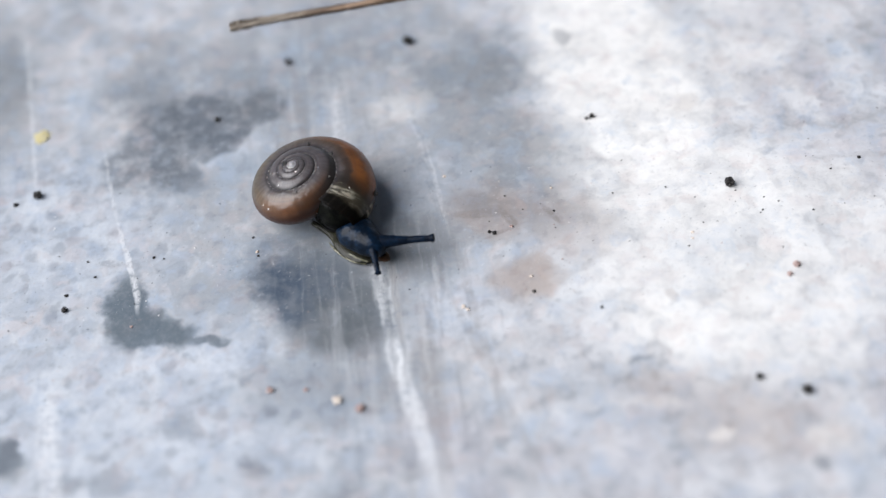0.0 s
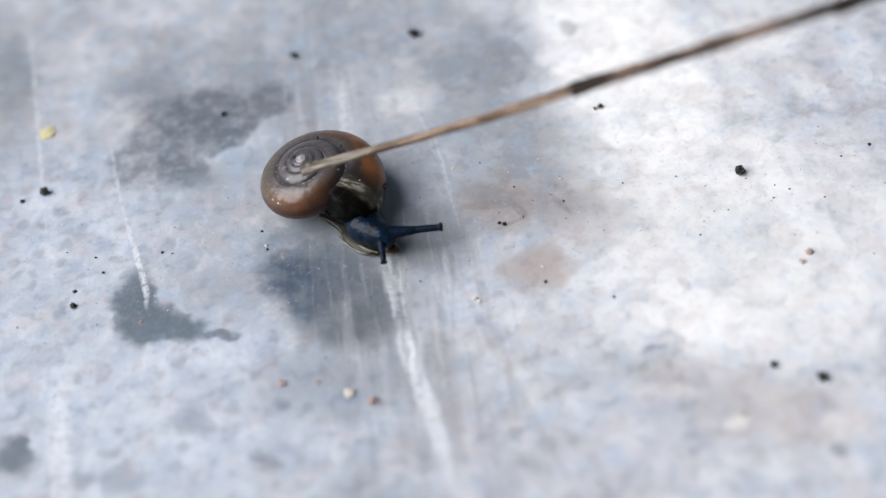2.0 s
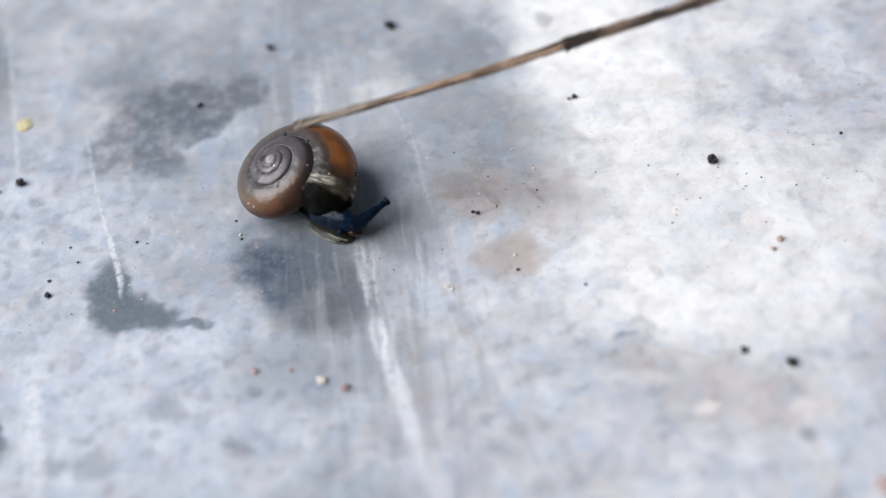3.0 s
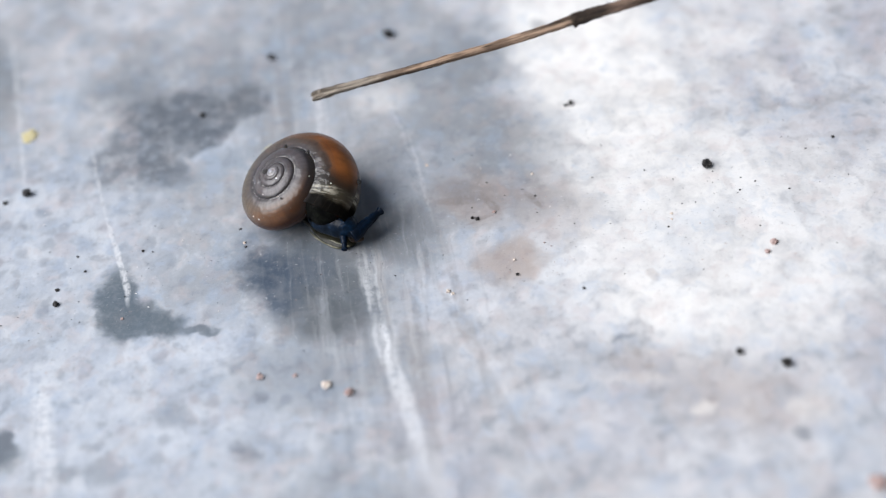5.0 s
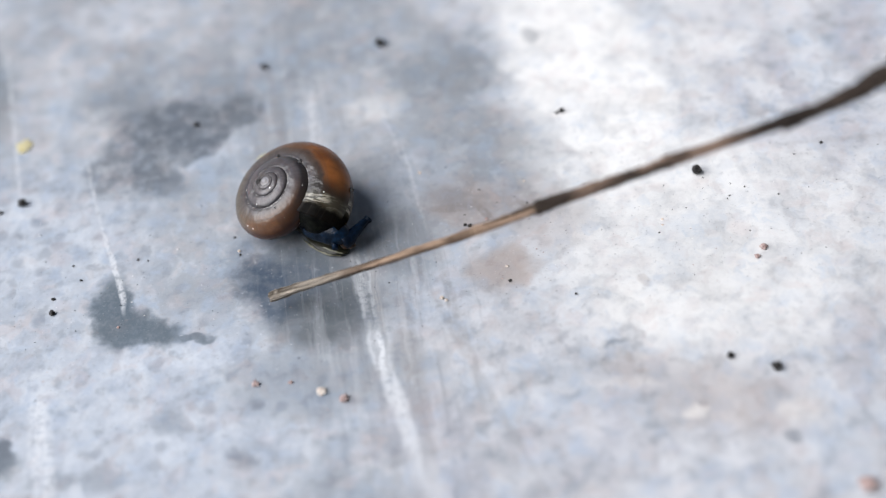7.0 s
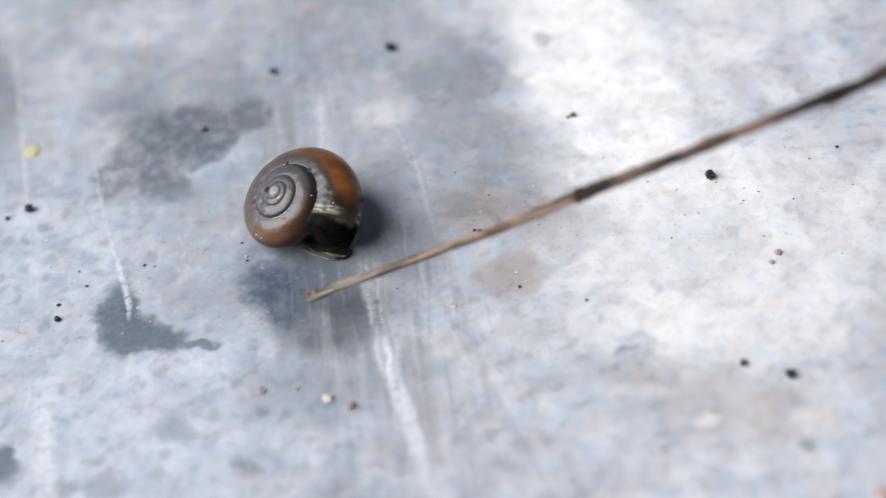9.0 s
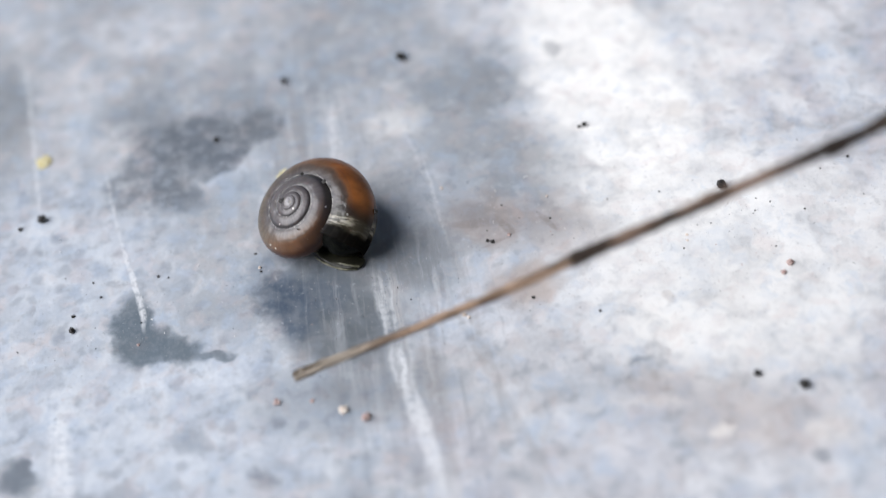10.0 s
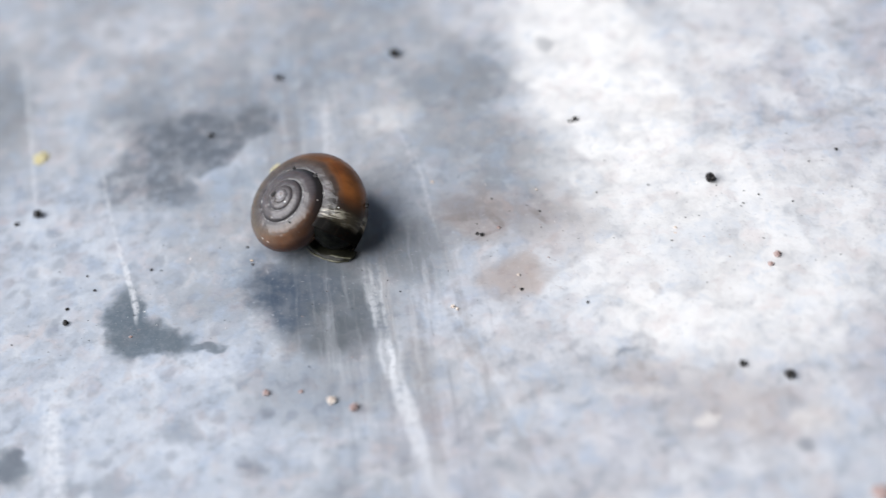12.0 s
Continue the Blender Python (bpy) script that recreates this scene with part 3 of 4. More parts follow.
def twig_material(name, low, high, spots):
    m, nt, b = material(name, 0.75, Specular_IOR_Level=0.2)
    obj = node(nt, "TexCoord").outputs["Object"]
    long_ = noise_tex(nt, scaled(nt, obj, (90, 2600, 2600)), 1.0, 5, 0.65)
    patch = noise_tex(nt, scaled(nt, obj, (150, 300, 300)), 1.0, 4, 0.6)
    colour = blend(nt, ramp(nt, long_, 0.38, 0.62), low, high)
    colour = blend(nt, ramp(nt, patch, 0.46, 0.66, 0, 0.7), colour, spots)
    # grey, weathered wood by the broken end; darker bark past the joint
    sep = node(nt, "SeparateXYZ")
    nt.links.new(obj, sep.inputs[0])
    x = calc(nt, "ADD", sep.outputs[0], calc(nt, "MULTIPLY", calc(nt, "SUBTRACT", patch, 0.5), 0.012))
    grey = blend(nt, ramp(nt, long_, 0.35, 0.65), (0.07, 0.055, 0.04), (0.50, 0.43, 0.35))
    colour = blend(nt, ramp(nt, x, 0.015, 0.006), colour, grey)
    bark = blend(nt, ramp(nt, long_, 0.3, 0.7), (0.008, 0.006, 0.005), (0.078, 0.056, 0.042))
    tan = blend(nt, ramp(nt, long_, 0.3, 0.65), (0.045, 0.03, 0.022), (0.34, 0.23, 0.17))
    worn = calc(nt, "MULTIPLY", ramp(nt, noise_tex(nt, scaled(nt, obj, (110, 500, 500)), 1.0, 4, 0.65), 0.36, 0.50), calc(nt, "MULTIPLY", ramp(nt, x, 0.036, 0.040), ramp(nt, x, 0.060, 0.050)))
    bark = blend(nt, calc(nt, "MULTIPLY", worn, 0.85), bark, tan)
    colour = blend(nt, ramp(nt, x, 0.029, 0.0345), colour, bark)
    nt.links.new(colour, b.inputs["Base Color"])
    bump(nt, b, long_, 1.0, 0.0006)
    return m


def crumb_material(name, a, c, rough=0.8):
    m, nt, b = material(name, rough)
    pos = node(nt, "TexCoord").outputs["Object"]
    colour = blend(nt, ramp(nt, noise_tex(nt, pos, 3000, 4, 0.7), 0.35, 0.65), a, c)
    nt.links.new(colour, b.inputs["Base Color"])
    bump(nt, b, noise_tex(nt, pos, 6000, 3), 0.6, 0.0001)
    return m


SLAB, SHELL = slab_material(), shell_material()
SKIN = skin_material("blue_black_skin", (0.0011, 0.0045, 0.011), (0.004, 0.018, 0.044), 2.4, 0.42, 0.5, 0.18, 0.09)
STALK = skin_material("tentacle_skin", (0.0012, 0.0035, 0.009), (0.003, 0.012, 0.030), 3.0, 0.5, 0.3, 0.08, 0.08)
SOLE = skin_material("foot_skin", (0.015, 0.015, 0.010), (0.050, 0.048, 0.030), 1.2, 0.35, 0.4, 0.1, 0.2)
RIM = skin_material("foot_rim_skin", (0.11, 0.108, 0.07), (0.30, 0.285, 0.20), 2.0, 0.2, 0.3)
MANTLE = skin_material("mantle_skin", (0.002, 0.002, 0.002), (0.008, 0.009, 0.006), 1.4, 0.45, 0.6, 0.06, 0.03)
LOBE = skin_material("lobe_skin", (0.03, 0.014, 0.006), (0.085, 0.04, 0.015), 2.0, 0.3, 0.2)
WOOD = twig_material("dry_stem", (0.012, 0.007, 0.004), (0.52, 0.36, 0.25), (0.055, 0.034, 0.022))
BARK = twig_material("stem_sheath", (0.014, 0.011, 0.008), (0.10, 0.072, 0.05), (0.012, 0.010, 0.008))
SOIL_MAT = crumb_material("dark_soil", (0.006, 0.005, 0.005), (0.035, 0.031, 0.028), 0.5)
RUST_MAT = crumb_material("brown_crumb", (0.31, 0.205, 0.185), (0.54, 0.42, 0.385))
PALE_MAT = crumb_material("pale_crumb", (0.62, 0.51, 0.42), (0.78, 0.71, 0.63))
WHITE_MAT = crumb_material("white_crumb", (0.80, 0.79, 0.77), (0.93, 0.92, 0.90), 0.4)
YELLOW_MAT = crumb_material("yellow_crumb", (0.50, 0.43, 0.20), (0.66, 0.60, 0.38))


# ---- mesh helpers ----
def mesh_ob(name, verts, faces, mat, parent=None, label="", smooth=True):
    me = bpy.data.meshes.new(name)
    me.from_pydata([tuple(v) for v in verts], [], faces)
    me.materials.append(mat)
    for p in me.polygons:
        p.use_smooth = smooth
    me.update()
    ob = new(name, me)
    if parent:
        ob.parent = parent
    if label:
        ob["label"] = label
    return ob


def grid_faces(rows, cols, closed=True):
    out = []
    for i in range(rows - 1):
        for j in range(cols if closed else cols - 1):
            k = (j + 1) % cols
            out.append((i * cols + j, i * cols + k, (i + 1) * cols + k, (i + 1) * cols + j))
    return out


def spline(points, n):
    """Smooth points through the given ones (any number of columns)."""
    p = np.array(points, float)
    p = np.vstack([2 * p[0] - p[1], p, 2 * p[-1] - p[-2]])
    out = []
    for s in np.linspace(0, len(points) - 1 - 1e-9, n):
        i = int(s)
        t = s - i
        a, b, c, d = p[i], p[i + 1], p[i + 2], p[i + 3]
        out.append(0.5 * (2 * b + (c - a) * t + (2 * a - 5 * b + 4 * c - d) * t * t + (3 * b - a - 3 * c + d) * t ** 3))
    return np.array(out)


def loft(stations, n=40, m=20, wobble=0.0, seed=0.0):
    """A closed tube in mm through stations (x, y, z, half width, half height); returns metres."""
    s = spline(stations, n)
    verts = []
    for i in range(n):
        a, c = s[max(i - 1, 0), :3], s[min(i + 1, n - 1), :3]
        f = Vector(c - a).normalized()
        side = f.cross(Vector((0, 0, 1))).normalized()
        up = side.cross(f)
        for j in range(m):
            w = 2 * math.pi * j / m
            k = 1 + wobble * noise.noise((s[i, 0] * 1.5 + seed, s[i, 1] * 1.5 + math.cos(w), s[i, 2] + math.sin(w)))
            q = Vector(s[i, :3]) + side * (math.cos(w) * max(s[i, 3], 0.02) * k) + up * (math.sin(w) * max(s[i, 4], 0.02) * k)
            verts.append(q / 1000)
    faces = grid_faces(n, m) + [tuple(range(m))[::-1], tuple((n - 1) * m + j for j in range(m))]
    return verts, faces


# ---- the slab: one sheet, fine near the snail and running far out ----
def build_slab():
    near = np.arange(-75, 75.01, 0.5)
    far = 75 * 1.28 ** np.arange(1, 27)
    xs = np.concatenate([-far[::-1], near, far])
    n = len(xs)
    verts = []
    for y in xs:
        for x in xs:
            z = 0.0
            if abs(x) < 76 and abs(y) < 76:
                z = -0.10 + 0.10 * noise.noise((x * 0.13, y * 0.13, 0)) + 0.035 * noise.noise((x * 0.7, y * 0.7, 3))
            verts.append((x / 1000, y / 1000, z / 1000))
    faces = [(i * n + j, i * n + j + 1, (i + 1) * n + j + 1, (i + 1) * n + j) for i in range(n - 1) for j in range(n - 1)]
    ob = mesh_ob("ground", verts, faces, SLAB)
    tagged(ob, "pale blue-grey weathered stone slab with damp stains and white streaks", "slab", kind="structure")


build_slab()


def blocker_material():
    m, nt, b = material("dim_blocker", 0.9)
    pos = node(nt, "TexCoord").outputs["Object"]
    colour = blend(nt, noise_tex(nt, pos, 2.0, 5), (0.07, 0.068, 0.06), (0.13, 0.125, 0.11))
    nt.links.new(colour, b.inputs["Base Color"])
    bump(nt, b, noise_tex(nt, pos, 60, 4), 0.4, 0.004)
    return m


def build_blocker(name, x0, y0, x1, y1, height, mat):
    verts = [(x, y, z) for z in (-0.0004, height) for x, y in ((x0, y0), (x1, y0), (x1, y1), (x0, y1))]
    faces = [(0, 3, 2, 1), (4, 5, 6, 7), (0, 1, 5, 4), (1, 2, 6, 5), (2, 3, 7, 6), (3, 0, 4, 7)]
    ob = mesh_ob(name, verts, faces, mat, None, "", False)
    tagged(ob, "plain dim unseen wall, added to block sky light", "wall", kind="structure")


# unseen walls added on two sides to block sky light; the other sides are open to the sky
BLOCKER_DIM = blocker_material()
build_blocker("blocker_east", 1.3, -0.9, 1.5, 3.0, 2.4, BLOCKER_DIM)
build_blocker("blocker_south", -0.3, -1.1, 1.5, -0.9, 2.4, BLOCKER_DIM)


# ---- the snail ----
BASE = Vector((-0.014, 0.005, 0))
RHO, EXPAND, TURNS = 8.354, 1.72, 4.6
START, LIP, SLANT, GROWN = -1.0, 0.146, 0.06, 0.9985


def build_shell(parent):
    n, m = 640, 40
    verts, uvs = [], []
    for i in range(n):
        u = i / (n - 1)
        turn = START + (TURNS - START + LIP) * u * GROWN
        end = 2 * math.pi * TURNS
        th = 2 * math.pi * turn
        rho = RHO * EXPAND ** min(turn - TURNS, 0.02 + 0.3 * (turn - TURNS))
        a = end - th
        low = min(max(turn - TURNS + 1.05, 0.0), 1.0)
        low = low * low * (3 - 2 * low)
        rib = 1 + 0.006 * noise.noise((u * 160, 0, 0)) + 0.004 * noise.noise((u * 40, 5, 0))
        for j in range(m):
            w = 2 * math.pi * j / m
            r = rho * (0.56 + 0.44 * rib * math.cos(w))
            b = a + 2 * math.pi * SLANT * (0.5 + 0.5 * math.cos(w)) * min(max((turn - TURNS + 0.25) / (0.25 + LIP), 0.0), 1.0) ** 2
            z = rho * (-0.60 - 0.025 * low + (0.40 - 0.035 * low) * rib * math.sin(w))
            verts.append((r * math.cos(b) / 1000, r * math.sin(b) / 1000, z / 1000))
            uvs.append((u * GROWN, j / m))
    faces = [f[::-1] for f in grid_faces(n, m)]
    faces.append(tuple(range(m))[::-1])
    # rounded tip in the middle of the coil
    k0 = len(verts)
    for i in range(7):
        for j in range(14):
            p, q = math.pi * (i + 0.5) / 7, 2 * math.pi * j / 14
            verts.append((0.0003 * math.sin(p) * math.cos(q), 0.0003 * math.sin(p) * math.sin(q), -0.00022 + 0.00026 * math.cos(p)))
            uvs.append((0.0, 0.2))
    faces += [tuple(v + k0 for v in f) for f in grid_faces(7, 14)] + [tuple(k0 + j for j in range(14))[::-1]]
    ob = mesh_ob("shell", verts, faces, SHELL, parent, "amber and grey coiled shell, glossy, with fine growth lines")
    layer = ob.data.uv_layers.new(name="growth")
    for poly in ob.data.polygons:
        js = [ob.data.loops[k].vertex_index % m if ob.data.loops[k].vertex_index < n * m else 1 for k in poly.loop_indices]
        for k, j in zip(poly.loop_indices, js):
            u, v = uvs[ob.data.loops[k].vertex_index]
            layer.data[k].uv = (u, 1.0 if j == 0 and max(js) == m - 1 else v)
    thick = ob.modifiers.new("thickness", "SOLIDIFY")
    thick.thickness, thick.offset = 0.00018, 0
    return ob


def build_mantle(shell):
    """The dark soft body that fills the mouth of the shell, bulging a little out of it."""
    n, m = 14, 36
    verts = []
    for i in range(n):
        k = i / (n - 1)
        for j in range(m):
            w = 2 * math.pi * j / m
            a = -2 * math.pi * (LIP - 0.021 - SLANT * (0.5 + 0.5 * math.cos(w) * (1 - k)))
            size = 0.965 * math.sqrt(max(1 - k * k, 0.0))
            r = RHO * (0.56 + 0.44 * size * math.cos(w))
            z = RHO * (-0.625 + 0.365 * size * math.sin(w))
            out = -0.3 + 1.8 * k + 0.25 * noise.noise((math.cos(w) * 2, math.sin(w) * 2, k * 3))
            verts.append(((r * math.cos(a) + out * math.sin(a)) / 1000, (r * math.sin(a) - out * math.cos(a)) / 1000, z / 1000))
    faces = grid_faces(n, m) + [tuple((n - 1) * m + j for j in range(m))]
    return mesh_ob("mantle", verts, faces, MANTLE, shell, "wet blackish mantle in the mouth of the shell")


def speck(parent, x, y, z, r, mat, seed):
    verts, faces = crumb_mesh(r, seed)
    ob = mesh_ob("dirt_speck", verts, faces, mat, parent, "", False)
    ob.location = (x / 1000, y / 1000, z / 1000)
    return ob


def crumb_mesh(r, seed, flat=0.75):
    """An uneven crumb of half width r mm."""
    bm = bmesh.new()
    bmesh.ops.create_icosphere(bm, subdivisions=3, radius=1.0)
    for v in bm.verts:
        d = v.co.normalized()
        k = 1 + 0.5 * noise.noise(d * 1.4 + Vector((seed * 7.3, seed, 0))) + 0.4 * noise.noise(d * 3.6 + Vector((seed, 3, seed)))
        v.co = Vector((d.x * k, d.y * k, d.z * k * flat)) * (r / 1000)
    verts, faces = [v.co.copy() for v in bm.verts], [tuple(v.index for v in f.verts) for f in bm.faces]
    bm.free()
    return verts, faces


def build_snail():
    snail = new("snail")
    snail.location = BASE
    tagged(snail, "small land snail with amber-grey coiled shell and blue-black body", "snail")
    shell = build_shell(snail)
    build_mantle(shell)
    for k, (x, y, z, r) in enumerate(((-1.05, 0.1, -0.22, 0.3), (8.5, 0.7, -5.4, 0.32), (3.5, 2.85, -1.25, 0.26), (0.3, 3.85, -0.95, 0.22), (1.6, -3.2, -0.95, 0.1))):
        speck(shell, x, y, z, r, SOIL_MAT, k + 1)
    # sole of the foot, flat on the slab
    verts, faces = loft([(0.3, 2.2, 0.5, 0.3, 0.2), (1.2, 1.0, 0.6, 0.5, 0.5), (2.4, -0.6, 0.55, 0.9, 0.5), (3.4, -2.4, 0.5, 1.6, 0.45),
                         (4.75, -4.6, 0.42, 1.4, 0.38), (5.6, -5.7, 0.35, 0.5, 0.2)], 40, 24, 0.08)
    foot = mesh_ob("foot", verts, faces, SOLE, snail, "dark olive foot")
    for off, z in ((0.0, 0.30), (0.55, 0.62)):
        verts, faces = loft([(1.4 + off, -1.2, z, 0.03, 0.03), (1.6 + off, -2.1, z, 0.1, 0.09), (2.15 + off, -3.35, z, 0.15, 0.12), (3.25 + off, -4.95, z, 0.16, 0.13), (4.6 + off * 0.5, -5.95, z - 0.06, 0.08, 0.06)], 40, 8, 0.35, z)
        mesh_ob("foot_rim", verts, faces, RIM, foot, "pale yellow rim of the foot")
    # neck and head
    c = Vector((5.6, -3.6, 2.0))
    rows = [(2.9, 2.0, 1.7, 0.9, 1.0), (3.6, 0.1, 1.8, 1.4, 1.3), (4.3, -2.0, 1.9, 2.2, 1.75), (5.6, -3.9, 2.0, 1.8, 1.7),
            (6.7, -5.2, 1.9, 1.2, 1.3), (7.2, -5.9, 1.5, 0.35, 0.4)]
    verts, faces = loft([(x - c.x, y - c.y, z - c.z, w, h) for x, y, z, w, h in rows], 60, 28, 0.05)
    head = mesh_ob("head", verts, faces, SKIN, snail, "blue-black wrinkled head and neck")
    verts, faces = loft([(0.6, -1.3, -1.1, 0.3, 0.2), (1.2, -1.7, -1.1, 0.8, 0.5), (1.9, -2.2, -1.2, 0.6, 0.4), (2.3, -2.5, -1.3, 0.15, 0.12)], 20, 14, 0.1)
    mesh_ob("mouth_lobe", verts, faces, LOBE, head, "orange-brown lobe by the mouth")
    # each tentacle has a root and a tip that slides into it
    stalks = []
    for root, tip, r in ((3.2, 3.4, 0.84), (1.9, 1.9, 0.64)):
        verts, faces = loft([(-0.6, 0, 0, r, r), (0.3, 0, 0, r, r), (root * 0.5, 0, 0.03, r * 0.75, r * 0.75), (root, 0, 0, r * 0.52, r * 0.52), (root + 0.05, 0, 0, 0.1, 0.1)], 30, 16, 0.06)
        a = mesh_ob("tentacle", verts, faces, STALK, head, "dark blue tentacle")
        verts, faces = loft([(-0.4, 0, 0, r * 0.5, r * 0.5), (tip * 0.4, 0, 0.02, r * 0.5, r * 0.5), (tip * 0.8, 0, 0, r * 0.45, r * 0.45), (tip * 0.9, 0, 0, r * 0.58, r * 0.58),
                             (tip * 0.97, 0, 0, r * 0.55, r * 0.55), (tip, 0, 0, 0.05, 0.05)], 30, 16, 0.06)
        c = mesh_ob("eye_tip", verts, faces, STALK, head, "rounded black eye at the tentacle's end")
        stalks.append((a, c))
    return snail, shell, foot, head, stalks


snail, shell, foot, head, stalks = build_snail()


# ---- the dry stem that pokes at the snail ----
def build_twig():
    twig = new("dry_twig")
    tagged(twig, "thin dry brown plant stem with a sheathed joint and broken end", "twig")
    st = []
    for x, y, z, r in ((0, 0, 0, 0.76), (1.2, 0, 0, 0.77), (4, 0.05, 0, 0.65), (12, -0.15, -0.1, 0.57), (22, -0.25, -0.15, 0.60), (30, -0.12, -0.1, 0.63),
                       (34.5, 0, 0, 0.76), (36.5, 0, 0.05, 0.84), (41, -0.05, 0.1, 0.78), (47, -0.05, 0.15, 0.70), (48.9, 0.05, 0.2, 0.78), (53, 0, 0.25, 0.68), (60, 0.1, 0.3, 0.74),
                       (61.5, 0.1, 0.3, 0.88), (64, 0.1, 0.35, 0.78), (66, 0.1, 0.55, 0.84), (68, 0, 1.0, 1.0), (71, 0, 1.9, 1.25), (75, 0, 3.2, 1.15), (82, 0, 5.2, 1.0), (100, 0, 8.0, 1.0), (160, 0, 16.0, 1.0)):
        st.append((x * 0.976, y, z, r * 0.84, r * 0.79))
    verts, faces = loft(st, 220, 18, 0.22, 4.0)
    mesh_ob("stem", verts, faces, WOOD, twig)
    # sheaths that clasp the joints
    for x, ln, r in ((32.8, 2.5, 0.78), (47.2, 1.4, 0.68), (59.3, 2.1, 0.76)):
        zc = 0.0 if x < 40 else 0.25
        verts, faces = loft([(x, 0, zc, r * 1.08, r * 1.02), (x + 0.5, 0, zc, r * 1.12, r * 1.05), (x + ln * 0.5, 0, zc, r, r * 0.93), (x + ln, 0, zc + 0.05, r * 0.86, r * 0.8)], 24, 18, 0.3, x)
        mesh_ob("sheath", verts, faces, BARK, twig, "dark papery sheath round the joint")
    # split fibres at the broken end
    rng = random.Random(5)
    for k in range(7):
        w = k / 7 * 6.283
        y, z = 0.36 * math.cos(w), 0.33 * math.sin(w)
        verts, faces = loft([(3.5, y * 1.25, z * 1.25, 0.1, 0.1), (0.5, y * 1.1, z * 1.1, 0.24, 0.21), (-0.05 - rng.random() * 0.2, y * (1.0 + rng.random() * 0.2), z * 1.05, 0.17, 0.15)], 12, 8, 0.2, k)
        mesh_ob("fibre", verts, faces, WOOD, twig)
    return twig


twig = build_twig()


# ---- crumbs lying on the slab: x, y, half width (mm) ----
SOIL = [
    (33.85, 3.78, 0.58), (-0.83, 35.75, 0.60), (34.83, -25.43, 0.51), (30.53, -23.07, 0.37), (-47.89, 17.22, 0.50),
    (-43.46, -1.22, 0.33), (-16.54, 34.96, 0.41), (-25.83, 26.11, 0.33), (20.20, 17.64, 0.31), (19.55, 17.47, 0.21),
]
GRIT = [
    (-40.20, 3.17, 0.16), (-43.41, 0.98, 0.22), (9.29, -7.79, 0.2), (16.22, -11.24, 0.16), (-21.72, 5.81, 0.15),
    (49.34, 5.05, 0.21), (27.33, -4.51, 0.14), (6.09, 1.36, 0.25), (5.54, 1.63, 0.21), (27.29, -3.25, 0.10),
    (13.29, 3.50, 0.13), (8.01, 6.81, 0.11), (4.62, 11.39, 0.11), (20.41, 4.91, 0.11), (26.59, 4.71, 0.10),
    (38.65, 0.21, 0.11), (42.14, -1.75, 0.11), (40.66, 2.83, 0.13), (45.71, 3.94, 0.15), (-33.40, 4.92, 0.16),
    (-21.19, 2.94, 0.15), (-41.19, 5.65, 0.14), (-50.59, 16.33, 0.27), (21.00, -2.59, 0.10), (29.64, -1.39, 0.10),
    (31.22, -1.51, 0.10), (37.41, -6.45, 0.10), (36.60, -0.71, 0.10),
]
BROWN_CRUMBS = [
    (-10.94, -19.99, 0.45), (38.20, -9.13, 0.39), (-20.40, -16.09, 0.37), (-16.53, -16.67, 0.24), (37.13, -10.31, 0.30),
    (-35.70, -4.84, 0.16), (8.14, 2.01, 0.19), (39.44, -40.83, 0.8),
]
PALE_CRUMBS = [
    (28.13, -2.64, 0.19), (27.95, -3.45, 0.16), (-13.31, -18.59, 0.48), (1.33, -8.60, 0.25), (1.34, 11.19, 0.20),
    (13.52, 7.03, 0.13), (9.30, -5.60, 0.16), (-21.30, 3.57, 0.17), (1.78, -8.99, 0.19),
]
YELLOW_CRUMBS = [
    (-48.20, 27.49, 1.0),
]


def scatter(name, rows, mat, label, category, group, flat=0.75):
    for k, (x, y, r) in enumerate(rows):
        verts, faces = crumb_mesh(r, k + len(name), flat)
        low = min(v.z for v in verts)
        ob = mesh_ob(name, verts, faces, mat, None, "", False)
        ob.location = (x / 1000, y / 1000, -low - 0.00016)
        ob.rotation_euler = (0, 0, k * 2.1)
        tagged(ob, label, category, group)


scatter("soil_crumb", SOIL, SOIL_MAT, "blackish crumb of soil lying on the slab", "soil crumb", "soil crumbs on the slab")
scatter("grit_grain", GRIT, SOIL_MAT, "tiny dark grain of grit on the slab", "grit", "grit grains on the slab", 0.5)
scatter("brown_crumb", BROWN_CRUMBS, RUST_MAT, "reddish-brown crumb lying on the slab", "crumb", "brown crumbs on the slab", 0.5)
scatter("pale_crumb", PALE_CRUMBS, PALE_MAT, "pale pinkish stone crumb lying on the slab", "crumb", "pale crumbs on the slab", 0.5)
scatter("yellow_crumb", YELLOW_CRUMBS + [(-17.35, 17.85, 0.9)], YELLOW_MAT, "yellow crumb lying on the slab", "crumb", "yellow crumbs on the slab", 0.16)


